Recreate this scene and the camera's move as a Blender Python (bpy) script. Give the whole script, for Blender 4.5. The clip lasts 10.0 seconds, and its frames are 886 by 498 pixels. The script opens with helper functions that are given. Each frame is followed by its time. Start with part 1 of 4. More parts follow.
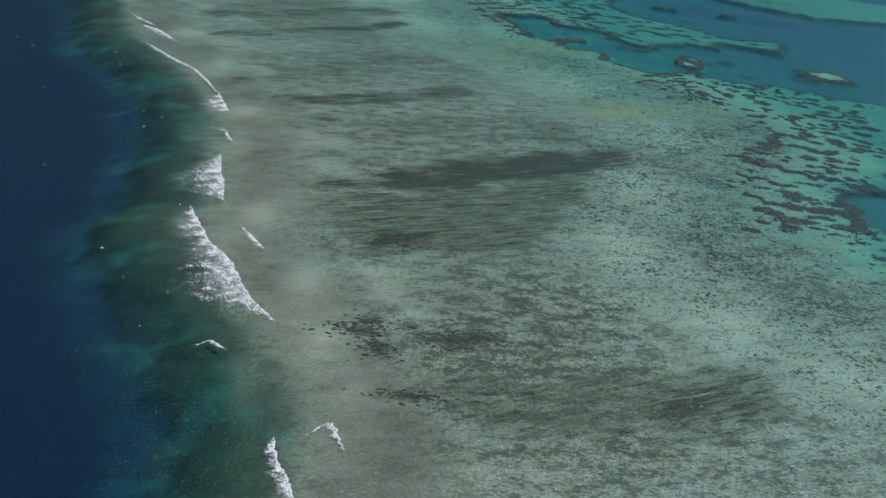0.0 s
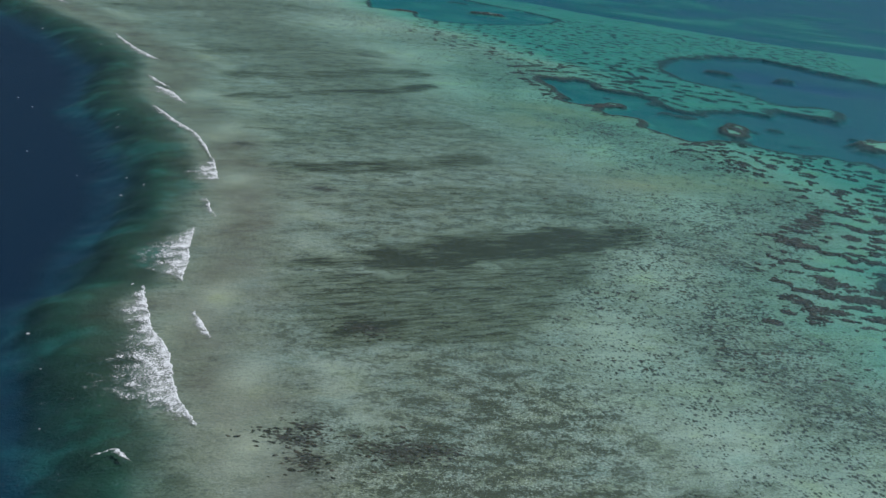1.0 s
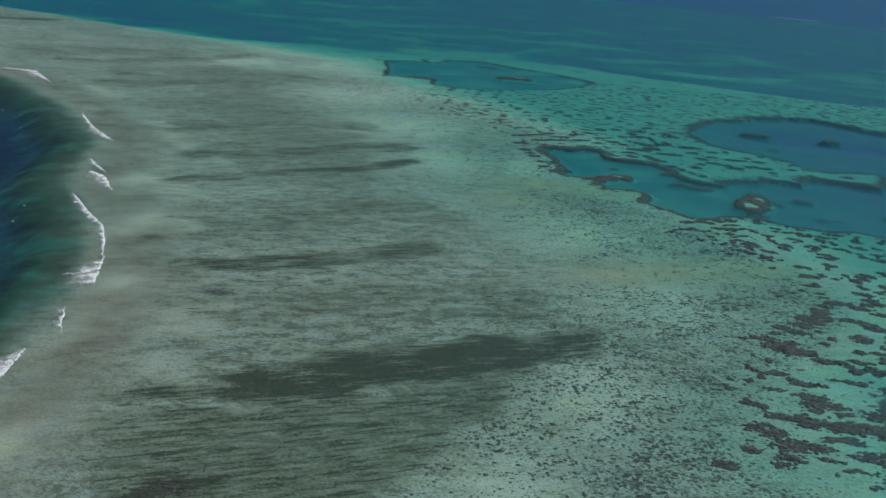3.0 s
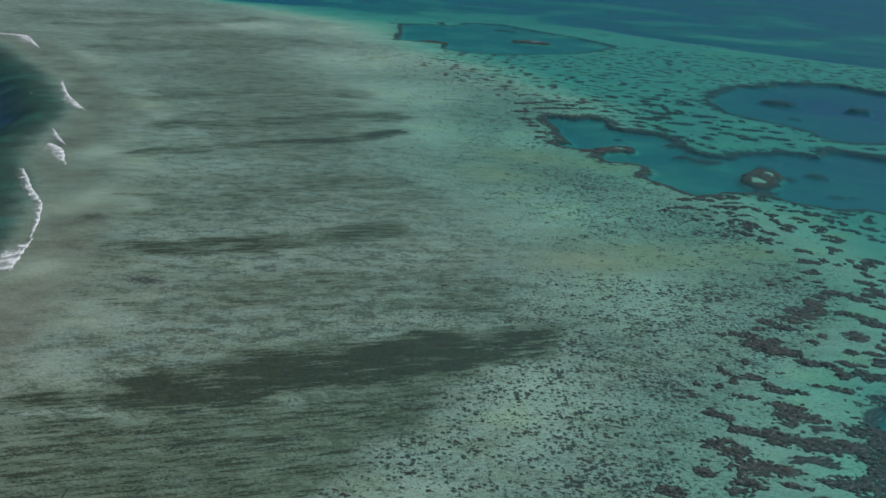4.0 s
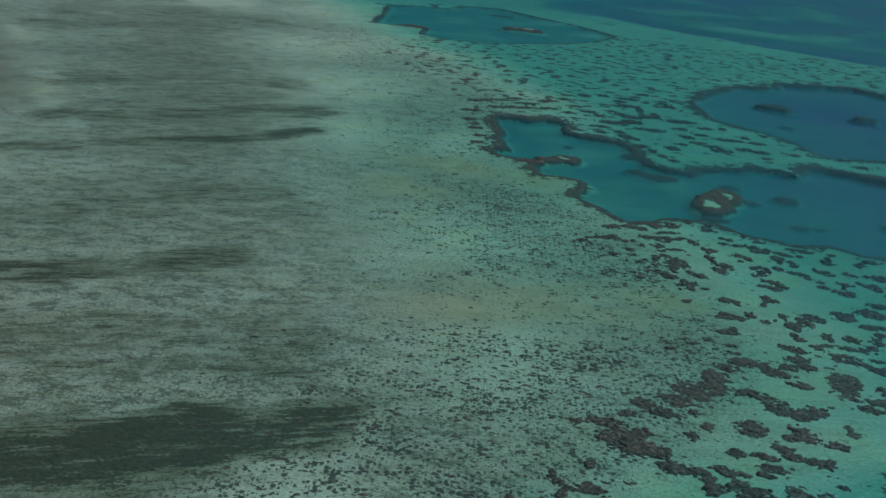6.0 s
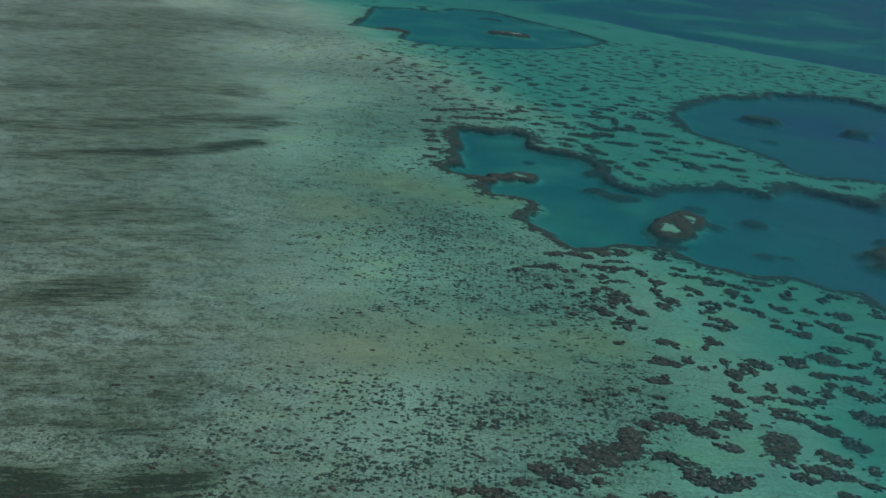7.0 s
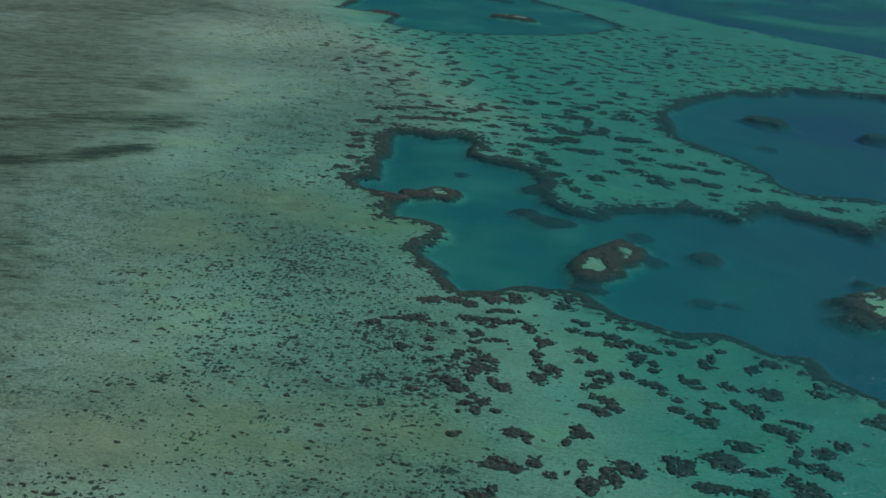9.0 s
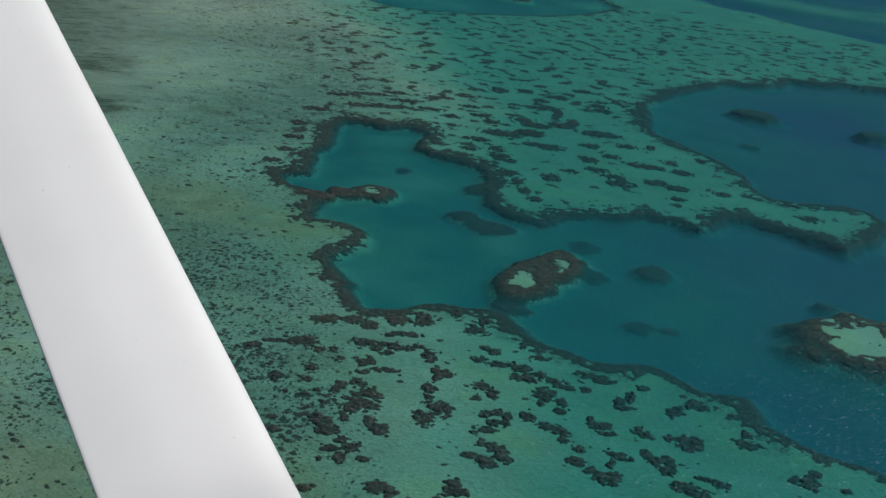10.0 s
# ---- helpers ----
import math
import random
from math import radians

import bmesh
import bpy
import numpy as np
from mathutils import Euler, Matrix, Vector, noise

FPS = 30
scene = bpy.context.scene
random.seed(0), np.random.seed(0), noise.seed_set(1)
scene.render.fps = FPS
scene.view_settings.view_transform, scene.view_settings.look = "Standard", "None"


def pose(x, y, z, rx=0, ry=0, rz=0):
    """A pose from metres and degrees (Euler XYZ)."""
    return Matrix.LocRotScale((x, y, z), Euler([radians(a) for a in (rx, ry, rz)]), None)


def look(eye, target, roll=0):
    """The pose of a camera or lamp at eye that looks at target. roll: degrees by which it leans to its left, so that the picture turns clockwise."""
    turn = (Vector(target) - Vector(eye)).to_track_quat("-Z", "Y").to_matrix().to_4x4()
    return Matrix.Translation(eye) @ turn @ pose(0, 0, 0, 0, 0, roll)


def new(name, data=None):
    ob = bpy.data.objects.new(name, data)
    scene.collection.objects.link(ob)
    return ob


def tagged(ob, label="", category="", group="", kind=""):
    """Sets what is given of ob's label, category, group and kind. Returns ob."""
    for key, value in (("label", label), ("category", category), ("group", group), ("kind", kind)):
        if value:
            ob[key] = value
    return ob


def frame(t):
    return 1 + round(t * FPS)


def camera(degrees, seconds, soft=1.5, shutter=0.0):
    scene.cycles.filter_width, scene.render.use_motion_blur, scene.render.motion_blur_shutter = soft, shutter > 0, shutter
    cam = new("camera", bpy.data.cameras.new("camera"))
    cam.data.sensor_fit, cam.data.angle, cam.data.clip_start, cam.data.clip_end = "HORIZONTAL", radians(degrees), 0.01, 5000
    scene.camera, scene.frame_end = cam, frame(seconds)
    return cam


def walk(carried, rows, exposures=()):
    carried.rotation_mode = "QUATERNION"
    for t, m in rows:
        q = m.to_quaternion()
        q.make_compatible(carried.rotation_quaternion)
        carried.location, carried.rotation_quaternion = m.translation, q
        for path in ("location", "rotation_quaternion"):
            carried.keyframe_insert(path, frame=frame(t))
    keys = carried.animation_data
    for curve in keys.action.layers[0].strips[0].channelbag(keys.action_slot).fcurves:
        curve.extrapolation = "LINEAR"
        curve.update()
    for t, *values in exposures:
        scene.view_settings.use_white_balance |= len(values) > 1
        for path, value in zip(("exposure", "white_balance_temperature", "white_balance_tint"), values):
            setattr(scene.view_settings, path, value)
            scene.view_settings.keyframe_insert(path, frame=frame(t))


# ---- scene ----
import itertools

cam = camera(40.2, 10.0, soft=1.6)
PATH = [
    (0, (3.331, -2.907, 93.931), (3.372, -1.739, 93.513), 6.8),
    (0.5, (14.085, 11.598, 93.583), (14.083, 12.773, 93.186), 7),
    (1, (24.818, 26.906, 93.218), (24.775, 28.088, 92.848), 6.6),
    (1.5, (34.856, 42.296, 92.691), (34.779, 43.485, 92.348), 5.9),
    (2, (45.315, 58.179, 92.245), (45.211, 59.373, 91.927), 5.2),
    (2.5, (55.594, 73.83, 91.806), (55.469, 75.025, 91.498), 4.7),
    (4, (84.81, 121.822, 90.408), (84.617, 122.994, 90.052), 3.8),
    (4.5, (94.136, 137.305, 90.325), (93.922, 138.47, 89.955), 4.2),
    (5, (103.79, 153.971, 90.462), (103.56, 155.131, 90.087), 4.7),
    (5.5, (112.177, 170.7, 90.49), (111.939, 171.857, 90.112), 5),
    (7, (137.866, 218.75, 91.947), (137.596, 219.897, 91.563), 5.5),
    (7.5, (145.619, 235.204, 92.282), (145.333, 236.348, 91.899), 5.3),
    (8, (154.049, 252.448, 92.46), (153.74, 253.585, 92.076), 5.1),
    (8.5, (161.972, 269.376, 92.53), (161.641, 270.504, 92.134), 5.1),
    (9, (169.829, 287.028, 92.721), (169.478, 288.143, 92.305), 5.3),
    (9.5, (177.221, 303.955, 93.141), (176.853, 305.056, 92.706), 5.6),
    (10, (184.291, 321.358, 93.71), (183.914, 322.452, 93.265), 6.2),
]
walk(cam, [(t, look(eye, target, roll)) for t, eye, target, roll in PATH], exposures=[(0.0, 0.25, 6080, 10), (2.5, 0.24, 6080, 10), (5.0, 0.09, 6180, 10), (8.0, -0.12, 6300, 10), (10.0, -0.18, 6400, 10)])

PLAN = 0.62  # metres to one unit of the plan below

# ---- sky and sun ----
SUN_ELEVATION, SUN_AZIMUTH = 50.0, 58.0  # degrees; azimuth clockwise from +y
world = bpy.data.worlds.new("sky")
scene.world = world
world.use_nodes = True
sky = world.node_tree.nodes.new("ShaderNodeTexSky")
sky.sky_type = "NISHITA"
sky.sun_disc = False
sky.sun_elevation = radians(SUN_ELEVATION)
sky.sun_rotation = radians(SUN_AZIMUTH)
background = world.node_tree.nodes["Background"]
background.inputs["Strength"].default_value = 0.04
world.node_tree.links.new(sky.outputs[0], background.inputs["Color"])

sun_data = bpy.data.lights.new("sun", "SUN")
sun_data.energy, sun_data.angle, sun_data.color = 3.7, radians(0.6), (1.0, 0.975, 0.94)
sun = new("sun", sun_data)
el, az = radians(SUN_ELEVATION), radians(SUN_AZIMUTH)
sun_way = Vector((math.sin(az) * math.cos(el), math.cos(az) * math.cos(el), math.sin(el)))
sun.matrix_world = look((0, 0, 600), Vector((0, 0, 600)) - sun_way)


# ---- materials ----
class Shader:
    """A small writer of node materials."""

    def __init__(self, name):
        self.mat = bpy.data.materials.new(name)
        self.mat.use_nodes = True
        self.tree = self.mat.node_tree
        self.tree.nodes.clear()
        self.out = self.node("ShaderNodeOutputMaterial")

    def node(self, kind, inputs=(), **props):
        n = self.tree.nodes.new(kind)
        for k, v in props.items():
            setattr(n, k, v)
        for k, v in dict(inputs).items():
            self.put(n.inputs[k], v)
        return n

    def put(self, socket, v):
        if hasattr(v, "is_output"):
            self.tree.links.new(v, socket)
        elif isinstance(v, tuple) and len(v) == 3 and socket.type == "RGBA":
            socket.default_value = (*v, 1)
        else:
            socket.default_value = v

    def math(self, op, a, b=0.0, clamp=False):
        return self.node("ShaderNodeMath", {0: a, 1: b}, operation=op, use_clamp=clamp).outputs[0]

    def step(self, v, lo, hi, a=0.0, b=1.0):
        return self.node("ShaderNodeMapRange", {"Value": v, "From Min": lo, "From Max": hi, "To Min": a, "To Max": b}, interpolation_type="SMOOTHSTEP").outputs[0]

    def mix(self, f, a, b, blend="MIX"):
        return self.node("ShaderNodeMix", {0: f, 6: a, 7: b}, data_type="RGBA", blend_type=blend).outputs[2]

    def attr(self, name):
        return self.node("ShaderNodeAttribute", attribute_name=name).outputs["Fac"]

    def place(self, turn=0.0, scale=(1, 1, 1)):
        pos = self.node("ShaderNodeNewGeometry").outputs["Position"]
        scale = tuple(v / PLAN for v in scale)
        spun = self.node("ShaderNodeVectorRotate", {"Vector": pos, "Angle": -radians(turn)}, rotation_type="Z_AXIS").outputs[0]
        return self.node("ShaderNodeVectorMath", {0: spun, 1: scale}, operation="MULTIPLY").outputs[0]

    def noise(self, vec, scale, detail=3.0, rough=0.55, warp=0.0):
        return self.node("ShaderNodeTexNoise", {"Vector": vec, "Scale": scale, "Detail": detail, "Roughness": rough, "Distortion": warp}).outputs["Fac"]

    def ramp(self, v, stops):
        n = self.node("ShaderNodeValToRGB", {"Fac": v})
        e = n.color_ramp.elements
        while len(e) < len(stops):
            e.new(0.5)
        for x, (p, c) in zip(e, stops):
            x.position, x.color = p, (*c, 1)
        return n.outputs["Color"]

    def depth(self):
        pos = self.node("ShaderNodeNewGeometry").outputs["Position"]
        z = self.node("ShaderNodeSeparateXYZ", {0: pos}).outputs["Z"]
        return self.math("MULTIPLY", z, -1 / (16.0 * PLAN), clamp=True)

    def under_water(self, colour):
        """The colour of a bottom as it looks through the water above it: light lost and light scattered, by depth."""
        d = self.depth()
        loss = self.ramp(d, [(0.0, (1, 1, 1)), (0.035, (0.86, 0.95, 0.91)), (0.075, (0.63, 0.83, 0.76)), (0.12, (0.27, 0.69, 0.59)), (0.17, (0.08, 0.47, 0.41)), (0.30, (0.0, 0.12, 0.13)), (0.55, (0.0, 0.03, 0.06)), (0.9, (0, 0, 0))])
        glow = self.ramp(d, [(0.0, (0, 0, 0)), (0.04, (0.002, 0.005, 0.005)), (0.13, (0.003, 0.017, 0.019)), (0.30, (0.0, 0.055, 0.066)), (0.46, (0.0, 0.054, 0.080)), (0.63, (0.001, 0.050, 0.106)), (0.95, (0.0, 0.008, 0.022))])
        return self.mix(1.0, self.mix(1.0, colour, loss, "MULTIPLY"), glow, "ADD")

    def surface(self, colour, rough=0.9, bump=None, distance=0.1, specular=0.1):
        b = self.node("ShaderNodeBsdfPrincipled", {"Base Color": colour, "Roughness": rough, "Specular IOR Level": specular})
        if bump is not None:
            self.put(b.inputs["Normal"], self.node("ShaderNodeBump", {"Height": bump, "Distance": distance}).outputs[0])
        self.put(self.out.inputs["Surface"], b.outputs[0])
        return self.mat


STREAM = 37.0  # degrees: the way the swell runs over the flat


def seabed_material():
    s = Shader("seabed")
    along = s.place(20.0, (0.6, 1.0, 1.0))
    long = s.place(31.0, (0.17, 1.0, 1.0))
    plain = s.place(10.0, (0.8, 1.0, 1.0))
    weed, algae, sand, mott, ocean, murk, reefy = (s.attr(k) for k in ("weed", "algae", "sand", "mott", "ocean", "murk", "reefy"))
    big = s.noise(plain, 0.018, 4.0)
    mid = s.noise(along, 0.16, 4.0, 0.6)
    fine = s.noise(plain, 0.95, 3.0, 0.62, 0.4)
    tiny = s.noise(plain, 1.9, 2.0, 0.6)
    streak = s.noise(long, 0.46, 5.0, 0.72)
    grain = s.noise(plain, 1.25, 3.0, 0.7)
    # rubble flat, pale sand, brown turf
    flat = s.ramp(big, [(0.30, (0.148, 0.184, 0.156)), (0.5, (0.200, 0.248, 0.212)), (0.72, (0.285, 0.340, 0.295))])
    pale = s.ramp(s.noise(plain, 0.05, 5.0, 0.6), [(0.3, (0.285, 0.325, 0.27)), (0.7, (0.375, 0.42, 0.35))])
    base = s.mix(sand, flat, pale)
    turf = s.ramp(s.noise(plain, 0.11, 5.0, 0.6), [(0.3, (0.225, 0.210, 0.138)), (0.7, (0.335, 0.312, 0.208))])
    base = s.mix(s.math("MULTIPLY", algae, s.step(s.noise(along, 0.045, 5.0, 0.6), 0.2, 0.5)), base, turf)
    tint = s.noise(s.place(0.0, (1, 1, 1)), 0.045, 4.0, 0.6)
    base = s.mix(s.math("MULTIPLY", s.step(tint, 0.5, 0.66), s.math("ADD", s.math("MULTIPLY", sand, 0.6), 0.1)), base, s.mix(1.0, base, (1.04, 1.05, 0.80), "MULTIPLY"))
    base = s.mix(s.step(tint, 0.48, 0.28), base, s.mix(1.0, base, (0.92, 1.0, 1.02), "MULTIPLY"))
    # worn algal crust behind the surf
    crusts = s.ramp(s.noise(plain, 0.12, 5.0, 0.65), [(0.3, (0.085, 0.082, 0.062)), (0.7, (0.155, 0.148, 0.118))])
    base = s.mix(s.math("MULTIPLY", s.attr("crust"), 0.9, True), base, crusts)
    # mottling by small corals and rubble
    olive = s.math("MULTIPLY", s.step(s.noise(along, 0.09, 4.0, 0.65), 0.42, 0.62), s.math("MULTIPLY", mott, 0.5), True)
    base = s.mix(olive, base, (0.165, 0.18, 0.105))
    grit = s.noise(plain, 0.62, 3.0, 0.62, 0.5)
    grit = s.math("SUBTRACT", grit, s.math("MULTIPLY", s.math("SUBTRACT", mott, 0.6), 0.11))
    dark = s.step(s.math("ADD", grit, s.math("MULTIPLY", s.math("SUBTRACT", mid, 0.5), 0.8)), 0.50, 0.34)
    base = s.mix(s.math("MULTIPLY", dark, s.math("MULTIPLY", mott, 0.8)), base, (0.052, 0.060, 0.038))
    base = s.mix(s.math("MULTIPLY", s.step(grain, 0.50, 0.42), s.math("MULTIPLY", mott, 0.72)), base, (0.060, 0.070, 0.048))
    light = s.step(s.math("ADD", tiny, s.math("MULTIPLY", s.math("SUBTRACT", mid, 0.5), 0.5)), 0.54, 0.70)
    base = s.mix(s.math("MULTIPLY", light, s.math("MULTIPLY", mott, 0.6)), base, (0.40, 0.44, 0.37))
    # scattered small corals
    speck = s.attr("speck")
    warp = s.node("ShaderNodeTexNoise", {"Vector": plain, "Scale": 0.9, "Detail": 2.0}).outputs["Color"]
    gather = s.math("MULTIPLY", s.math("SUBTRACT", s.noise(along, 0.14, 4.0, 0.6), 0.5), 1.1)
    for size, much in ((0.50, 0.55), (0.90, 0.48)):
        bent = s.node("ShaderNodeVectorMath", {0: s.place(12.0, (1.2, 0.95, 1.0)), 1: s.node("ShaderNodeVectorMath", {0: warp, 3: 2.6 / (1 + size)}, operation="SCALE").outputs[0]}, operation="ADD").outputs[0]
        cell = s.node("ShaderNodeTexVoronoi", {"Vector": bent, "Scale": size, "Randomness": 1.0}, voronoi_dimensions="2D")
        chance = s.node("ShaderNodeSeparateColor", {0: cell.outputs["Color"]}).outputs[0]
        reach = s.math("MULTIPLY", s.math("SUBTRACT", s.math("ADD", s.math("ADD", chance, gather), s.math("MULTIPLY", speck, much)), 0.86), 0.95)
        head = s.step(s.math("SUBTRACT", reach, cell.outputs["Distance"]), -0.05, 0.07)
        base = s.mix(s.math("MULTIPLY", head, s.math("MULTIPLY", s.step(speck, 0.02, 0.2), 0.94)), base, s.mix(fine, (0.014, 0.020, 0.016), (0.050, 0.052, 0.040)))
    # weed streaks
    rough = s.math("ADD", s.math("MULTIPLY", s.math("SUBTRACT", streak, 0.5), 2.9), s.math("MULTIPLY", s.math("SUBTRACT", grain, 0.5), 1.9))
    base = s.mix(s.math("MULTIPLY", s.step(s.math("ADD", weed, s.math("MULTIPLY", s.math("SUBTRACT", grain, 0.5), 0.7)), 0.12, 0.56), 0.62), base, (0.086, 0.105, 0.064))
    cover = s.step(s.math("ADD", weed, rough), 0.48, 0.78)
    cover = s.math("MULTIPLY", cover, s.step(weed, 0.02, 0.25))
    weeds = s.ramp(fine, [(0.35, (0.014, 0.018, 0.010)), (0.7, (0.042, 0.048, 0.026))])
    base = s.mix(s.math("MULTIPLY", cover, 0.92), base, weeds)
    # dark algal slope outside the crest
    slope = s.ramp(s.noise(plain, 0.035, 4.0), [(0.35, (0.03, 0.05, 0.025)), (0.6, (0.07, 0.12, 0.07)), (0.75, (0.20, 0.33, 0.25))])
    base = s.mix(ocean, base, slope)
    rock = s.ramp(fine, [(0.35, (0.018, 0.020, 0.017)), (0.65, (0.055, 0.052, 0.042))])
    base = s.mix(s.step(s.math("ADD", reefy, s.math("ADD", s.math("MULTIPLY", s.math("SUBTRACT", mid, 0.5), 0.7), s.math("MULTIPLY", s.math("SUBTRACT", fine, 0.5), 2.0))), 0.25, 0.75), base, rock)
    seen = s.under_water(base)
    green = s.ramp(s.noise(s.place(0.0, (1, 1, 1)), 0.035, 4.0, 0.6, 0.3), [(0.36, (0.011, 0.022, 0.012)), (0.54, (0.015, 0.042, 0.025)), (0.70, (0.026, 0.12, 0.092))])
    seen = s.mix(s.math("MULTIPLY", murk, 0.8), seen, green)
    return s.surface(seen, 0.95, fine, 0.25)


def coral_material(name="coral", old=(0.075, 0.052, 0.036), least=0.0, most=0.35):
    s = Shader(name)
    pos = s.place(20.0, (0.8, 1, 1))
    rand = s.node("ShaderNodeObjectInfo").outputs["Random"]
    fine = s.noise(pos, 1.3, 3.0, 0.65)
    mid = s.noise(pos, 0.45, 3.0, 0.6)
    a = s.ramp(mid, [(0.3, (0.015, 0.014, 0.012)), (0.5, (0.031, 0.026, 0.021)), (0.75, (0.072, 0.058, 0.045))])
    b = s.mix(s.step(rand, 0.0, 1.0, least, most), a, old)
    c = s.mix(s.math("MULTIPLY", s.step(s.noise(pos, 0.8, 3.0, 0.7), 0.50, 0.66), 0.65), b, (0.105, 0.085, 0.062))
    c = s.mix(s.step(fine, 0.55, 0.70), c, (0.17, 0.145, 0.12))
    c = s.mix(s.step(fine, 0.47, 0.34), c, (0.012, 0.014, 0.013))
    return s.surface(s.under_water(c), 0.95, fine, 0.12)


def water_material():
    s = Shader("sea_water")
    ripple = s.noise(s.place(24.0, (0.55, 1.0, 1.0)), 0.78, 3.0, 0.55, 0.3)
    chop = s.noise(s.place(24.0, (0.5, 1.0, 1.0)), 0.11, 3.0)
    h = s.math("ADD", ripple, s.math("MULTIPLY", chop, 1.5))
    normal = s.node("ShaderNodeBump", {"Height": h, "Distance": 0.55}).outputs[0]
    gloss = s.node("ShaderNodeBsdfGlossy", {"Color": (0.66, 0.85, 1.0), "Roughness": 0.30, "Normal": normal}, distribution="BECKMANN").outputs[0]
    clear = s.node("ShaderNodeBsdfTransparent", {"Color": (0.97, 0.99, 1.0)}).outputs[0]
    fres = s.node("ShaderNodeFresnel", {"IOR": 1.33, "Normal": normal}).outputs[0]
    both = s.node("ShaderNodeMixShader", {0: s.math("MINIMUM", s.math("ADD", s.math("MULTIPLY", s.math("MULTIPLY", fres, fres), 0.62), 0.012), 0.2), 1: clear, 2: gloss}).outputs[0]
    s.put(s.out.inputs["Surface"], both)
    return s.mat


def foam_material():
    s = Shader("sea_foam")
    pos = s.place(STREAM, (1, 1, 1))
    lace = s.attr("lace")
    n = s.noise(pos, 1.5, 5.0, 0.7, 0.6)
    big = s.noise(pos, 0.22, 3.0, 0.6)
    cover = s.step(s.math("SUBTRACT", s.math("ADD", n, s.math("MULTIPLY", s.math("SUBTRACT", big, 0.5), 0.6)), s.math("MULTIPLY", lace, 0.5)), 0.24, 0.54)
    white = s.node("ShaderNodeBsdfDiffuse", {"Color": (0.66, 0.68, 0.69)}).outputs[0]
    clear = s.node("ShaderNodeBsdfTransparent", {}).outputs[0]
    s.put(s.out.inputs["Surface"], s.node("ShaderNodeMixShader", {0: cover, 1: clear, 2: white}).outputs[0])
    return s.mat


def paint_material():
    s = Shader("white_aircraft_paint")
    pos = s.place(0.0, (1, 1, 1))
    c = s.ramp(s.noise(pos, 3.0, 3.0), [(0.3, (0.83, 0.82, 0.80)), (0.7, (0.88, 0.87, 0.85))])
    speck = s.step(s.noise(pos, 90.0, 1.0), 0.79, 0.82)
    c = s.mix(s.math("MULTIPLY", speck, 0.5), c, (0.4, 0.38, 0.34))
    return s.surface(c, 0.38, None, 0.0, 0.5)


def glowing_sea_material():
    s = Shader("glowing_far_sea")
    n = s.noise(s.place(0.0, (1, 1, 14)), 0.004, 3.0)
    # gives off its own light; the haze of distance is in these two colours
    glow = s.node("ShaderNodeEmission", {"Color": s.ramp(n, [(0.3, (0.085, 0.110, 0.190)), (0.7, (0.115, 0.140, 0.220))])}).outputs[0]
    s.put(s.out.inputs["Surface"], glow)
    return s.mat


OLIVE_CORAL = coral_material("olive_coral", (0.026, 0.034, 0.018), 0.7, 0.8)
SEABED, CORAL, WATER, FOAM, PAINT, GLOWING_SEA = seabed_material(), coral_material(), water_material(), foam_material(), paint_material(), glowing_sea_material()

# ---- plan of the reef, metres ----
LAGOON_SOUTH = [(84, 930), (90, 925), (99, 924), (110, 916), (109, 910), (111, 904), (116, 896), (121, 900), (129, 897), (136, 895), (140, 889), (141, 881), (138, 872), (138, 864), (142, 858), (148, 852), (153, 850), (157, 840), (162, 833), (165, 831), (172, 837), (178, 846), (187, 852), (196, 855), (203, 856), (209, 851), (216, 845), (220, 842), (228, 841), (237, 839), (245, 843), (253, 846), (262, 843), (269, 839), (277, 841), (282, 842), (286, 832), (288, 827), (293, 826), (299, 823), (305, 821), (311, 819), (318, 818), (332, 811)]
LAGOON_EAST = [(380, 800), (470, 810), (620, 860), (760, 960), (800, 1120), (720, 1260), (600, 1310), (480, 1270), (403, 1250), (342, 1300)]
LAGOON_INNER = [(302, 1331), (279, 1324), (262, 1314), (245, 1307), (240, 1287), (232, 1274), (215, 1268), (199, 1242), (190, 1215), (183, 1184), (181, 1168), (186, 1151), (192, 1128), (198, 1113), (211, 1105), (224, 1094), (234, 1085), (243, 1078), (250, 1068), (258, 1048), (266, 1042), (280, 1047), (296, 1053), (308, 1050), (316, 1036)]
LAGOON_NORTH = [(309, 1011), (300, 993), (293, 997), (282, 1001), (270, 1004), (261, 1006), (252, 1001), (248, 987), (244, 980), (234, 985), (223, 983), (214, 974), (203, 968), (194, 959), (189, 947), (182, 946), (175, 948), (165, 954), (160, 964), (154, 973), (155, 985), (145, 997), (135, 1002), (122, 1002), (112, 1006), (109, 1017), (107, 1030), (96, 1038), (90, 1032), (86, 1028), (74, 1028), (66, 1024), (68, 1013), (73, 999), (77, 986), (78, 972), (84, 958), (89, 944), (82, 936)]
LAGOON = LAGOON_SOUTH + LAGOON_EAST + LAGOON_INNER + LAGOON_NORTH
FAR_POOL = [(-144, 1516), (-118, 1538), (-88, 1539), (-80, 1585), (-45, 1596), (7, 1554), (46, 1527), (65, 1509), (92, 1480), (78, 1426), (50, 1385), (24, 1363), (0, 1342), (-35, 1325), (-62, 1335), (-67, 1369), (-79, 1373), (-117, 1369), (-126, 1437)]
FAR_CHANNEL = [(-10, 1720), (66, 1650), (147, 1580), (228, 1540), (420, 1480), (640, 1430), (700, 1500), (420, 1600), (235, 1620), (134, 1660), (60, 1760), (20, 1800)]
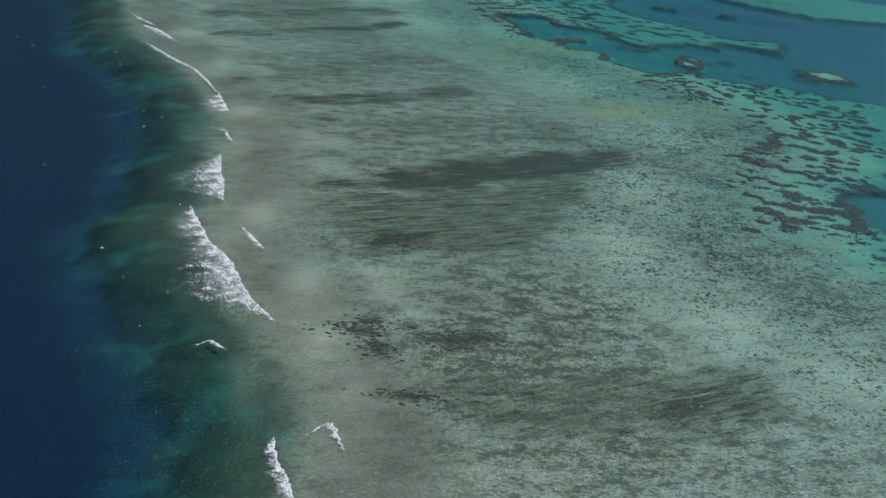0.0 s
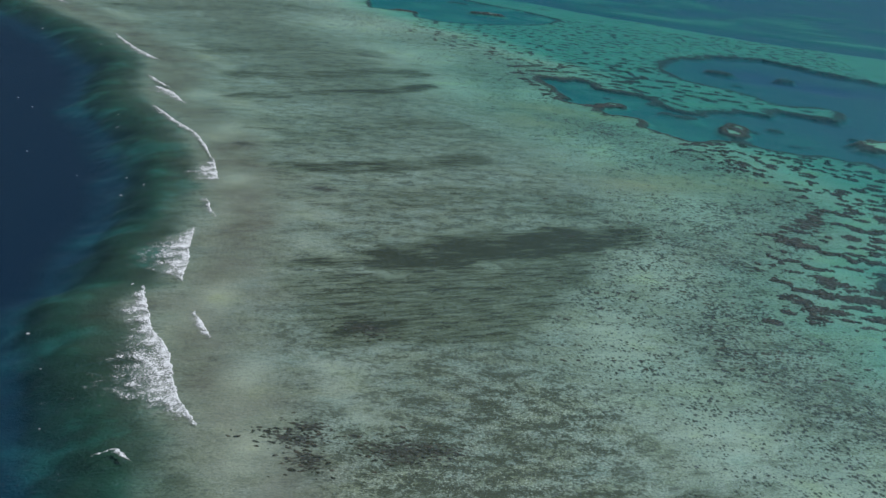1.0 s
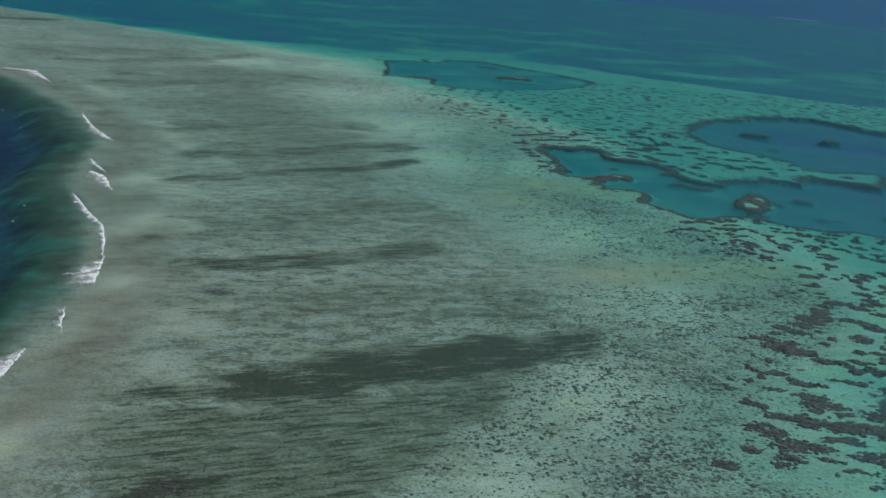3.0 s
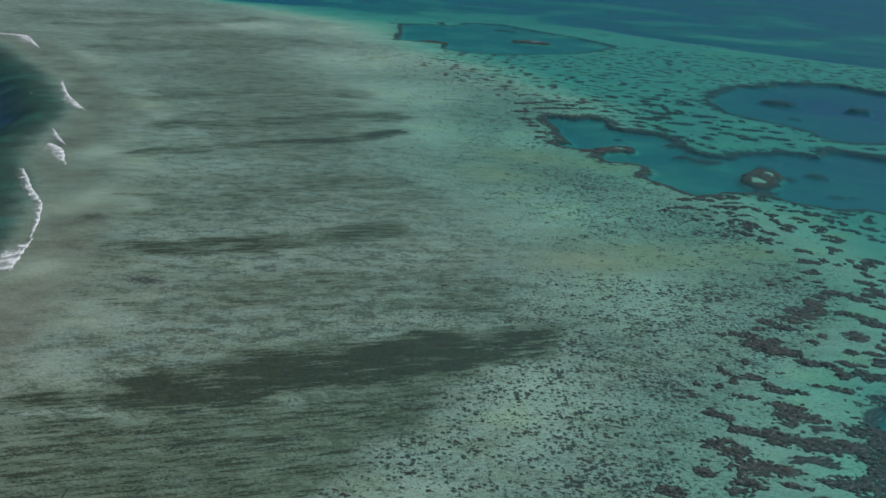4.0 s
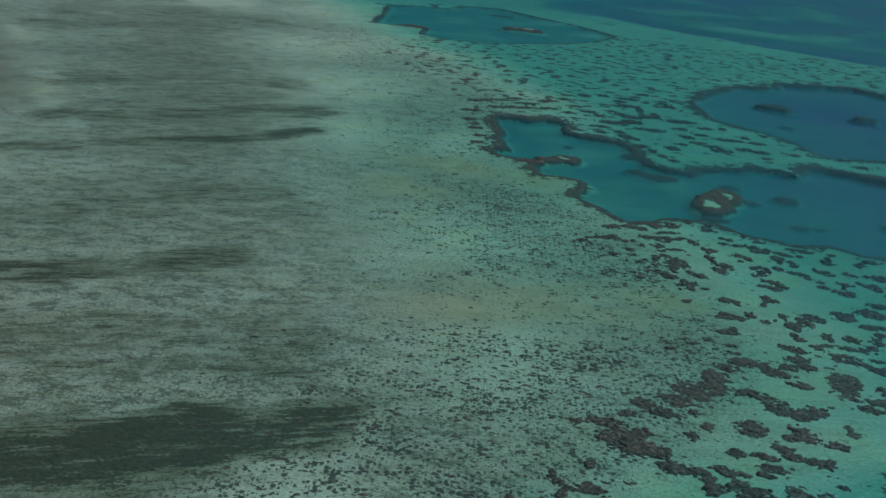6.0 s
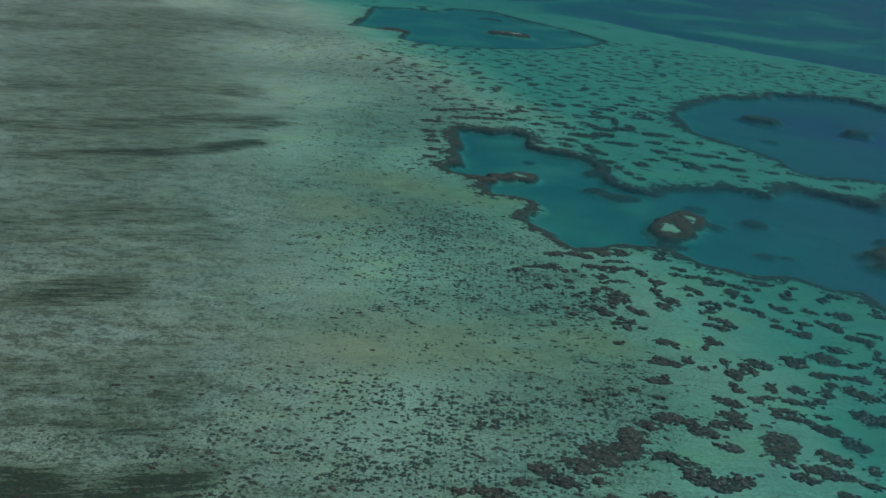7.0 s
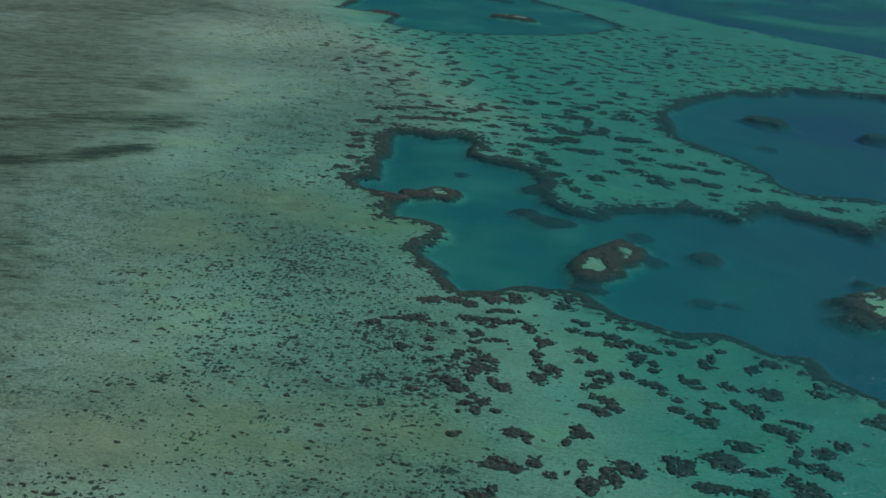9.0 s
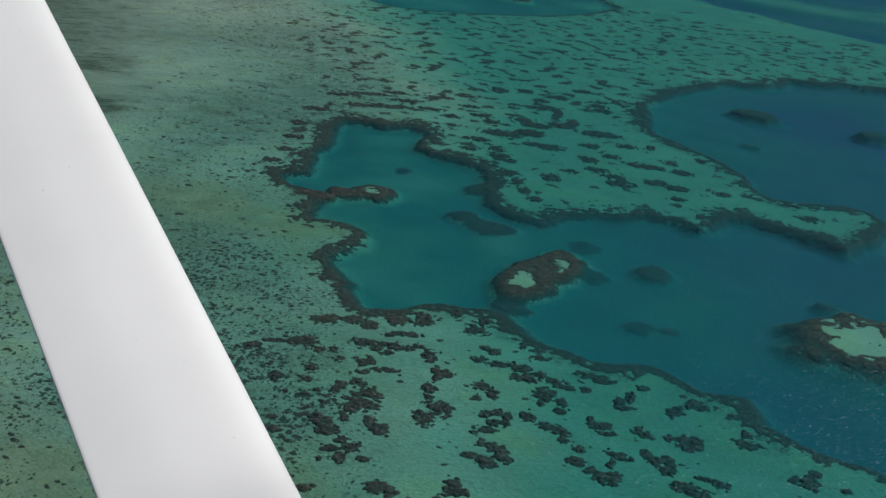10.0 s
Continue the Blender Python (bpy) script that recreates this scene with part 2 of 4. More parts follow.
SOUTH_POOL = [(213, 551), (218, 563), (225, 572), (236, 580), (252, 586), (290, 590), (330, 570), (340, 500), (300, 440), (250, 450), (225, 500)]
BACK_LAGOON = [(-300, 1650), (-355, 1620), (-450, 1695), (-530, 1755), (-613, 1785), (-710, 1785), (-1000, 1850), (-1500, 2050), (-2600, 2650), (-2600, 4000), (-1200, 3000), (-800, 2400), (-500, 2050), (-300, 1800)]
CREST = [(40, -900), (20, -300), (0, 60), (-8, 160), (-10, 235), (-10, 256), (-11, 277), (-15, 294), (-24, 315), (-34, 337), (-43, 357), (-55, 384), (-73, 424), (-65, 441), (-75, 489), (-79, 534), (-92, 590), (-109, 642), (-142, 712), (-178, 769), (-210, 886), (-285, 1000), (-390, 1120), (-520, 1210), (-760, 1330), (-1200, 1500), (-2200, 1800), (-4600, 2300)]
GREEN_EDGE = [(-190, 1445), (-125, 1320), (-55, 1222), (0, 1150), (45, 1085), (58, 1055), (73, 945), (97, 880), (118, 857), (149, 809), (177, 749), (199, 711), (205, 680), (198, 645), (172, 596), (160, 554), (150, 518), (150, 490), (172, 440), (190, 420), (225, 330), (300, 200), (420, 0), (600, -400)]
FAR_EDGE = [(-3200, 4300), (-700, 3900), (92, 3445), (237, 3311), (367, 3161), (500, 3130), (642, 3060), (732, 2991), (1200, 2800), (2200, 2600), (4600, 2600)]
# weed streaks: start, end, half width, strength
STREAKS = [(-48, 470, 8, 509, 5, 0.7), (-80, 622, -10, 655, 10, 0.75), (-40, 640, 38, 708, 13, 0.62), (-135, 785, -60, 858, 9, 0.55), (-70, 846, -8, 921, 9, 0.8), (-150, 860, -20, 976, 18, 0.55)]
STREAKS += [(-240, 930, -60, 1045, 26, 0.42), (-420, 1250, -300, 1370, 26, 0.4), (-330, 1130, -190, 1240, 30, 0.42), (-330, 1330, -270, 1450, 18, 0.42), (-690, 1590, -600, 1640, 20, 0.8), (84, 294, 118, 326, 13, 0.62), (-4, 415, 15, 437, 3.4, 1.3)]
STREAKS += [(-70, 560, 90, 640, 34, 0.33), (-110, 690, 30, 790, 40, 0.36), (-340, 1190, -170, 1300, 60, 0.34), (-480, 1300, -330, 1420, 60, 0.34)]
# thick weed, and fields where thin weed lies in lines
WEED_BAND = [(-7, 507), (4, 526), (30, 549), (60, 570), (93, 588), (113, 600), (112, 585), (98, 565), (73, 543), (54, 526), (27, 505), (9, 490), (-5, 490)]
WEED_FIELDS = [[(-43, 472), (9, 490), (54, 526), (100, 563), (87, 512), (78, 478), (72, 459), (50, 424), (-7, 402)], [(-12, 338), (7, 311), (40, 319), (75, 327), (118, 346), (124, 327), (103, 297), (38, 277), (17, 285)], [(-20, 800), (-8, 921), (-40, 1000), (-130, 1150), (-250, 1350), (-330, 1300), (-230, 1050), (-150, 880), (-90, 800)]]
WEED_EDGE = [(60, 250), (95, 330), (66, 430), (74, 459), (89, 512), (114, 590), (72, 640), (42, 708), (12, 800), (-6, 921), (-38, 1000), (-130, 1150), (-250, 1350), (-420, 1560)]
# tongues of washed sand behind the surf: centre, half lengths
TONGUES = [(-51, 440, 10, 17), (-26, 372, 9, 20), (-15, 329, 9, 19), (-111, 699, 14, 26), (-80, 597, 12, 17), (-149, 781, 16, 26)]
# dark clumps of coral on the flat: centre, half lengths
CLUMPS = [(-5, 338, 10, 6), (12, 297, 11, 4), (1, 326, 6, 7), (-3, 346, 7, 4), (32, 342, 9, 5), (4, 425, 8, 6), (24, 338, 10, 7), (-40, 596, 9, 6), (-95, 668, 7, 7)]
# brown turf on the sand: centre, half lengths
TURF = [(61, 836, 28, 28), (75, 885, 42, 22), (108, 886, 36, 20), (150, 712, 48, 26), (122, 688, 32, 18), (184, 730, 26, 16)]
# pale sand: centre, half lengths
SAND = [(-350, 1650, 110, 80), (-230, 1520, 90, 80), (-170, 1400, 70, 80), (-100, 1200, 60, 90), (3, 930, 50, 60), (-40, 1060, 60, 90), (99, 770, 50, 60), (140, 660, 40, 60), (112, 535, 26, 60), (92, 440, 22, 60), (115, 380, 30, 45), (150, 345, 30, 40), (-120, 1200, 60, 80), (-24, 355, 9, 32), (-4, 298, 8, 34), (-52, 430, 9, 40), (-110, 690, 14, 40), (-70, 560, 9, 30), (60, 930, 26, 40), (-260, 1380, 60, 60)]


# coral mounds in the lagoons: centre, half lengths, depth of the top, sandy core
MOUNDS = [(201, 887, 9, 18, 1.9, 0.34), (207, 906, 9, 15, 1.9, 0.36), (309, 900, 19, 23, 1.9, 0.62), (122, 937, 9, 8, 1.8, 0.35), (113, 928, 8, 5, 1.4, 0.0), (105, 919, 8, 4, 1.3, 0.0), (10, 1442, 19, 9, 1.2, 0.5), (-80, 1372, 14, 6, 1.2, 0.4), (238, 1198, 13, 10, 3.3, 0.0)]
SUNKEN = [(238, 924, 7, 8, 3.2, 0.0), (243, 875, 5, 5, 4.2, 0.0), (252, 878, 4, 3, 4.4, 0.0), (160, 937, 6, 7, 2.6, 0.0), (209, 936, 6, 7, 4.2, 0.0), (219, 908, 6, 6, 3.6, 0.0), (173, 932, 11, 9, 2.8, 0.0), (244, 1131, 6, 5, 4.2, 0.0), (154, 971, 6, 9, 2.6, 0.0), (118, 976, 4, 5, 3.6, 0.0), (203, 863, 7, 6, 2.8, 0.0), (297, 931, 4, 4, 3.8, 0.0), (301, 1204, 9, 9, 3.2, 0.0), (-30, 1538, 14, 8, 2.6, 0.0)]
SUNKEN = [(x, y, rx * 0.9, ry * 0.9, top + 0.7, core) for x, y, rx, ry, top, core in SUNKEN]
MOUNDS += SUNKEN


def lattice_noise(x, y, seed):
    """Smooth gradient noise, about -1 to 1."""
    x0, y0 = np.floor(x).astype(np.int64), np.floor(y).astype(np.int64)
    fx, fy = x - x0, y - y0
    wx, wy = fx * fx * (3 - 2 * fx), fy * fy * (3 - 2 * fy)

    def corner(i, j):
        h = ((x0 + i) * 374761393 + (y0 + j) * 668265263 + seed * 974634777) & 0xFFFFFFFF
        h = ((h ^ (h >> 13)) * 1274126177) & 0xFFFFFFFF
        h ^= h >> 16
        return ((h & 0xFFF) / 2047.5 - 1) * (fx - i) + (((h >> 12) & 0xFFF) / 2047.5 - 1) * (fy - j)
    a = corner(0, 0) * (1 - wx) + corner(1, 0) * wx
    c = corner(0, 1) * (1 - wx) + corner(1, 1) * wx
    return (a * (1 - wy) + c * wy) * 1.9


def fbm(x, y, size, seed, octaves=3):
    total, u, v = 0, x / size, y / size
    for k in range(octaves):
        total = total + lattice_noise(u, v, seed + k) * 0.5 ** k
        u, v = 1.62 * u - 1.22 * v + 3.7, 1.22 * u + 1.62 * v + 9.1
    return total


def line_distance(x, y, pts, closed=False):
    best = np.full(x.shape, 1e9)
    ring = list(zip(pts, pts[1:] + (pts[:1] if closed else [])))
    for (ax, ay), (bx, by) in ring:
        dx, dy = bx - ax, by - ay
        k = np.clip(((x - ax) * dx + (y - ay) * dy) / (dx * dx + dy * dy + 1e-9), 0, 1)
        best = np.minimum(best, np.hypot(x - ax - k * dx, y - ay - k * dy))
    return best


def inside(x, y, pts):
    odd = np.zeros(x.shape, bool)
    for (ax, ay), (bx, by) in zip(pts, pts[1:] + pts[:1]):
        if ay != by:
            odd ^= ((ay > y) != (by > y)) & (x < (bx - ax) * (y - ay) / (by - ay) + ax)
    return odd


def area(x, y, pts):
    """Signed distance, positive inside."""
    d = line_distance(x, y, pts, True)
    return np.where(inside(x, y, pts), d, -d)


def smooth(v, lo, hi):
    k = np.clip((v - lo) / (hi - lo), 0, 1)
    return k * k * (3 - 2 * k)


def blobs(x, y, ovals):
    out = np.zeros(x.shape)
    for cx, cy, rx, ry in ovals:
        out = np.maximum(out, np.exp(-(((x - cx) / rx) ** 2 + ((y - cy) / ry) ** 2) * 1.1))
    return out


def reef(x, y):
    """The sea bed's height and what covers it, at every place."""
    wob = fbm(x, y, 14, 3) * 1.6
    lag = np.maximum(np.maximum(area(x, y, LAGOON), area(x, y, FAR_POOL)), area(x, y, SOUTH_POOL)) + wob
    far_wob = fbm(x, y * 0.6, 120, 9, 4) * 26
    lag_far = np.maximum(area(x, y, FAR_CHANNEL), area(x, y, BACK_LAGOON)) + far_wob * 0.6
    ocean = area(x, y, CREST + [(-9000, 2300), (-9000, -900)]) + fbm(x, y, 18, 21) * 3
    green = area(x, y, GREEN_EDGE + [(9000, -400), (9000, 9000), (-9000, 9000), (-3000, 2900), (-1500, 2000), (-700, 1740)]) + fbm(x, y, 40, 5) * 8
    beyond = area(x, y, FAR_EDGE + [(4600, 9000), (-3200, 9000)]) + far_wob
    aqua = smooth(green, -35, 55)
    # the shoal deepens past y 950, which puts a hazy blue into its colour
    depth = 0.45 + 0.75 * smooth(green, -190, -20) * (1 - 0.5 * smooth(y, 1000, 1300)) + 0.75 * aqua + 0.5 * smooth(y, 520, 760) * (1 - 0.5 * smooth(y, 1000, 1300)) * (1 - aqua) + 1.1 * smooth(green, 30, 110) + 1.3 * smooth(green, 40, 105) * (1 - smooth(y, 640, 760)) + 0.35 * smooth(y, 950, 1450) * aqua + 0.25 * fbm(x, y, 60, 31) * aqua
    pools = 4.0 + 2.5 * smooth(x, 120, 310) + 0.7 * smooth(y, 880, 990) + 1.8 * blobs(x, y, [(275, 1215, 75, 45), (330, 1190, 70, 30)]) + fbm(x, y, 45, 41) * 0.7
    edge = smooth(lag, -2.0, 5.5)
    depth = depth * (1 - edge) + pools * edge
    reefy = 1.1 * np.exp(-((lag + 0.6) / 3.6) ** 2) * smooth(fbm(x, y, 22, 151, 2), -1.0, 0.1)
    reefy = np.maximum(reefy, 0.72 * blobs(x, y, CLUMPS))
    for x0, y0, rx, ry, top, core in MOUNDS:
        f = np.hypot((x - x0) / rx, (y - y0) / ry) + 0.26 * fbm(x, y, max(rx, ry) * 0.9, 161, 3)
        m = 1 - smooth(f, 0.8, 1.5)
        depth = depth * (1 - m) + np.minimum(depth, top) * m
        dark = (1 - smooth(f, 0.95, 1.35)) * (smooth(f + 0.3 * fbm(x, y, 4.5, 171, 2), core * 0.7, core * 1.3 + 0.01) if core else 1.0)
        reefy = np.maximum(reefy, dark)
    # blue water and banks behind the reef
    banks = fbm(x * 0.8, y, 95, 61, 5) + 0.4 * fbm(x * 0.6, y, 420, 71)
    back = smooth(y + 0.12 * np.abs(x), 1560, 1800) * smooth(green, 0, 60)
    deep = 4.3 + 3.6 * smooth(banks + 0.6 * smooth(y + 0.5 * x, 1800, 2700), -0.5, 0.6)
    reefy = np.maximum(reefy, 0.8 * back * np.exp(-((banks + 0.12) / 0.09) ** 2) * smooth(fbm(x, y, 60, 73, 3), -0.1, 0.5))
    depth = depth * (1 - back) + deep * back
    e = smooth(lag_far, -14, 20)
    depth = depth * (1 - e) + np.maximum(depth, 7.4 + 1.5 * fbm(x * 0.5, y, 90, 77)) * e
    shelf = 0.8 * np.exp(-((beyond + 20) / 34) ** 2) * (0.6 + 0.4 * fbm(x, y, 200, 93))
    depth = depth * (1 - shelf) + 3.6 * shelf
    b = smooth(beyond, 0, 80)
    depth = depth * (1 - b) + 10.0 * b
    o = smooth(ocean, -2, 45)
    depth = depth * (1 - o) + (2.6 + 11.9 * smooth(ocean, 16, 62)) * o
    murk = smooth(ocean, 0, 14) * (1 - smooth(ocean, 26, 64))
    murk = murk * (1 - 0.75 * blobs(x, y, [(-35, 300, 8, 20), (-88, 545, 14, 22)]))
    weed = np.zeros(x.shape)
    for ax, ay, bx, by, w, k in STREAKS:
        length = math.hypot(bx - ax, by - ay)
        ux, uy = (bx - ax) / length, (by - ay) / length
        s = (x - ax) * ux + (y - ay) * uy
        t = -(x - ax) * uy + (y - ay) * ux + fbm(x, y, 45, 81) * 5
        weed = np.maximum(weed, k * 1.1 * np.exp(-np.abs(t / (w * 1.15)) ** 2.6) * (0.92 + 0.5 * fbm(s, t * 3.2, 34, 85, 3)) * smooth(s, -18, 12) * (1 - smooth(s, length - 10, length + 9)))
    rag = 6 * fbm(x, y, 20, 87, 3)
    weed = np.maximum(weed, 1.0 * smooth(area(x, y, WEED_BAND) + rag, -12, 7) * (0.97 + 0.25 * fbm(x, y, 26, 89, 2)))
    for field, much, soft in zip(WEED_FIELDS, (0.52, 0.46, 0.38), (1, 1, 5)):
        weed = np.maximum(weed, much * smooth(area(x, y, field) + rag * soft, -7 * soft, 9 * soft))
    flat_side = area(x, y, WEED_EDGE + [(-3000, 1560), (-3000, 250)]) + 2 * rag
    weed = np.maximum(weed, 0.2 * (1 - 0.35 * smooth(y, 600, 720)) * smooth(flat_side, -8, 30) * (0.75 + 0.5 * fbm(x, y, 70, 88, 2)))
    weed = weed * (1 - o) * (1 - 0.75 * np.exp(-((ocean + 22) / 16) ** 2))
    brown = np.exp(-((ocean + 10) / 17) ** 2) * 0.4 + 0.2 * np.exp(-((ocean + 40) / 25) ** 2) * (0.5 + fbm(x, y, 40, 91))
    crust = np.exp(-((ocean + 16 + 6 * fbm(x, y, 30, 96, 2)) / 20) ** 2) * (0.85 + 0.4 * fbm(x, y, 22, 95, 3)) * (1 - o) * (1 - 0.85 * blobs(x, y, TONGUES))
    algae = np.maximum(blobs(x, y, TURF), brown)
    sand = np.clip(blobs(x, y, SAND + TONGUES) + aqua * 0.95 + 0.75 * np.exp(-((ocean + 46) / 13) ** 2) * smooth(fbm(x, y, 45, 97, 3), -0.15, 0.4), 0, 1)
    mott = (1 - 0.6 * np.exp(-((ocean + 12) / 24) ** 2)) * np.clip(1 - 0.75 * sand, 0.06, 1) * (1 - edge) * (1 - o) * (1 - 0.65 * blobs(x, y, TURF))
    mott = mott * (1 + 0.6 * blobs(x, y, [(38, 318, 55, 42), (70, 372, 40, 30)]))
    mott = mott * (1 - 0.25 * smooth(y, 540, 900))
    mott = np.maximum(mott, 0.75 * np.exp(-((lag + 8) / 6) ** 2) * smooth(fbm(x, y, 20, 111, 2), -0.4, 0.4))
    clump = smooth(fbm(x, y, 24, 101, 4), -0.3, 0.6)
    speck = smooth(green, -150, -35) * (1 - 0.97 * smooth(green, -5, 40)) * (1 - smooth(lag, -6, 0)) * (0.62 + 0.3 * clump) * (1 - 0.6 * blobs(x, y, TURF)) * (1 - back) * (1 - 0.45 * smooth(y, 800, 900))
    return dict(crust=crust, reefy=reefy, depth=depth, speck=speck, weed=weed, algae=algae, sand=sand, mott=mott, ocean=o, murk=murk, lag=lag, aqua=aqua, green=green, crest=ocean)


def spaced(lo, fine_lo, fine_hi, hi, step, grow=1.06):
    """Grid lines: even between fine_lo and fine_hi, wider and wider outside."""
    mid = list(np.arange(fine_lo, fine_hi + step, step))
    up, down, s = [mid[-1]], [mid[0]], step
    while up[-1] < hi:
        s *= grow
        up.append(up[-1] + s)
    s = step
    while down[-1] > lo:
        s *= grow
        down.append(down[-1] - s)
    return np.array(down[:0:-1] + mid + up[1:])


def sheet(name, xs, ys, z, material, fields=None):
    gx, gy = np.meshgrid(xs, ys)
    n, m = len(xs), len(ys)
    verts = np.stack([gx, gy, z], -1).reshape(-1, 3) * PLAN
    i = np.arange(n * (m - 1)).reshape(m - 1, n)[:, :-1].ravel()
    faces = np.stack([i, i + 1, i + n + 1, i + n], -1)
    me = bpy.data.meshes.new(name)
    me.vertices.add(len(verts))
    me.vertices.foreach_set("co", verts.ravel())
    me.loops.add(faces.size)
    me.loops.foreach_set("vertex_index", faces.ravel().astype(np.int32))
    me.polygons.add(len(faces))
    me.polygons.foreach_set("loop_start", np.arange(0, faces.size, 4, dtype=np.int32))
    me.update(calc_edges=True)
    me.polygons.foreach_set("use_smooth", np.ones(len(faces), bool))
    for key, v in (fields or {}).items():
        me.attributes.new(key, "FLOAT", "POINT").data.foreach_set("value", v.ravel().astype(np.float32))
    me.materials.append(material)
    return new(name, me)


# ---- the sea bed, the water over it, the distance ----
xs = spaced(-7300, -230, 340, 7600, 2.0, 1.05)
ys = spaced(-1500, 225, 1350, 7700, 2.0, 1.03)
gx, gy = np.meshgrid(xs, ys)
R = reef(gx, gy)
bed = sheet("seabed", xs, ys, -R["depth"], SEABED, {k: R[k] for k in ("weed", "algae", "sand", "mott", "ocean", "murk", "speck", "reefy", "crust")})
tagged(bed, "pale coral sand and rubble reef flat under clear water", "sea bed", kind="structure")

water_xs, water_ys = np.linspace(-7300, 7600, 25), np.linspace(-1500, 7700, 17)
sea = sheet("water", water_xs, water_ys, np.zeros((17, 25)), WATER)
tagged(sea, "clear rippled sea water over the reef", "sea", kind="structure")


# an added ring wall that stands for the far sea and glows by itself
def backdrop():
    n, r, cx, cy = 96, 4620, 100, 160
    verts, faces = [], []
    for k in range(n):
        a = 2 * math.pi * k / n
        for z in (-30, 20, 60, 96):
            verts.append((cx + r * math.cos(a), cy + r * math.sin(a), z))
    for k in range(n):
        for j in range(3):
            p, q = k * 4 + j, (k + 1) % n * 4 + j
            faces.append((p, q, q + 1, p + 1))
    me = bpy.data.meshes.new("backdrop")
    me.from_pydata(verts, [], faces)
    me.materials.append(GLOWING_SEA)
    return tagged(new("backdrop", me), "glowing backdrop with the haze of far grey-blue sea in its colour", "sea", kind="structure")


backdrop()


# ---- corals ----
def lump(rng, cx, cy, z, rx, ry, h, turn, sides=9):
    """One uneven coral mound: a ragged foot, a shoulder and a rough crown."""
    verts, faces = [], []
    c, s = math.cos(turn), math.sin(turn)
    wob = [1 + rng.uniform(-0.32, 0.32) for _ in range(sides)]
    levels = ((1.0, 0.0), (0.86, 0.62), (0.5, 0.95)) if sides > 5 else ((1.0, 0.0), (0.66, 0.85))
    for k, (f, g) in enumerate(levels):
        for i in range(sides):
            a = 2 * math.pi * i / sides
            w = f * (wob[i] if k < 2 else 1 + rng.uniform(-0.2, 0.2))
            u, v = rx * w * math.cos(a), ry * w * math.sin(a)
            verts.append((cx + u * c - v * s, cy + u * s + v * c, z + h * g * (1 + rng.uniform(-0.18, 0.18) * (k > 0))))
    verts.append((cx, cy, z + h * rng.uniform(0.85, 1.05)))
    last = len(levels) - 1
    for k in range(last):
        for i in range(sides):
            j = (i + 1) % sides
            faces.append((k * sides + i, k * sides + j, k * sides + sides + j, k * sides + sides + i))
    for i in range(sides):
        faces.append((last * sides + i, last * sides + (i + 1) % sides, len(verts) - 1))
    return verts, faces


def gather(lumps):
    verts, faces = [], []
    for v, f in lumps:
        n = len(verts)
        verts.extend(v)
        faces.extend([tuple(i + n for i in q) for q in f])
    return verts, faces


def mesh_of(name, lumps, material=None):
    verts, faces = gather(lumps)
    me = bpy.data.meshes.new(name)
    me.from_pydata([tuple(c * PLAN for c in v) for v in verts], [], faces)
    me.polygons.foreach_set("use_smooth", np.ones(len(faces), bool))
    me.materials.append(material or CORAL)
    return me


def part(name, me, parent, label=""):
    ob = new(name, me)
    ob.parent = parent
    return tagged(ob, label)


def charted(x, y):
    """The plan's depth, lagoon and shoal at places between the lines of the sea bed's grid."""
    i = np.clip(np.searchsorted(xs, x) - 1, 0, len(xs) - 2)
    j = np.clip(np.searchsorted(ys, y) - 1, 0, len(ys) - 2)
    u, v = (x - xs[i]) / (xs[i + 1] - xs[i]), (y - ys[j]) / (ys[j + 1] - ys[j])
    return {k: (R[k][j, i] * (1 - u) + R[k][j, i + 1] * u) * (1 - v) + (R[k][j + 1, i] * (1 - u) + R[k][j + 1, i + 1] * u) * v for k in ("depth", "lag", "green")}


def bed_height(points):
    q = np.array(points, float)
    return -charted(q[:, 0], q[:, 1])["depth"]


PATCHES = []
PATCHES += [[(159, 556, 1.0, 3.0, 8)], [(186, 558, 4.5, 1.8, 3), (192, 557, 3.0, 1.2, 2)], [(176, 560, 3.8, 1.5, 5), (172, 560, 1.8, 1.2, 5)], [(161, 565, 1.3, 1.9, 7)], [(168, 566, 1.9, 2.1, 6)], [(184, 571, 3.2, 3.8, 3), (187, 569, 4.7, 2.3, 3), (193, 570, 3.2, 1.6, 2)], [(173, 572, 1.6, 3.3, 5)], [(220, 574, 6.5, 4.0, -3), (210, 568, 7.9, 3.2, -1)], [(179, 578, 3.2, 2.7, 4), (175, 576, 3.2, 1.4, 5)], [(171, 578, 1.9, 1.7, 5), (169, 581, 1.3, 2.4, 6)]]
PATCHES += [[(200, 578, 2.4, 1.3, 1)], [(205, 578, 3.2, 2.0, -0), (209, 577, 2.5, 2.3, -1)], [(233, 584, 10.8, 5.0, -5)], [(229, 587, 5.0, 2.8, -4)], [(239, 588, 4.9, 5.1, -5)], [(218, 590, 2.5, 2.0, -2)], [(177, 591, 1.7, 2.6, 4)], [(216, 596, 3.7, 2.8, -2), (221, 593, 5.0, 2.9, -3)], [(238, 598, 2.0, 4.2, -5)], [(231, 598, 3.4, 3.6, -4)], [(205, 599, 2.9, 2.2, 0), (208, 596, 2.1, 2.9, -1), (210, 591, 2.6, 3.2, -1)], [(212, 602, 3.4, 2.7, -1), (217, 602, 2.6, 1.5, -2)]]
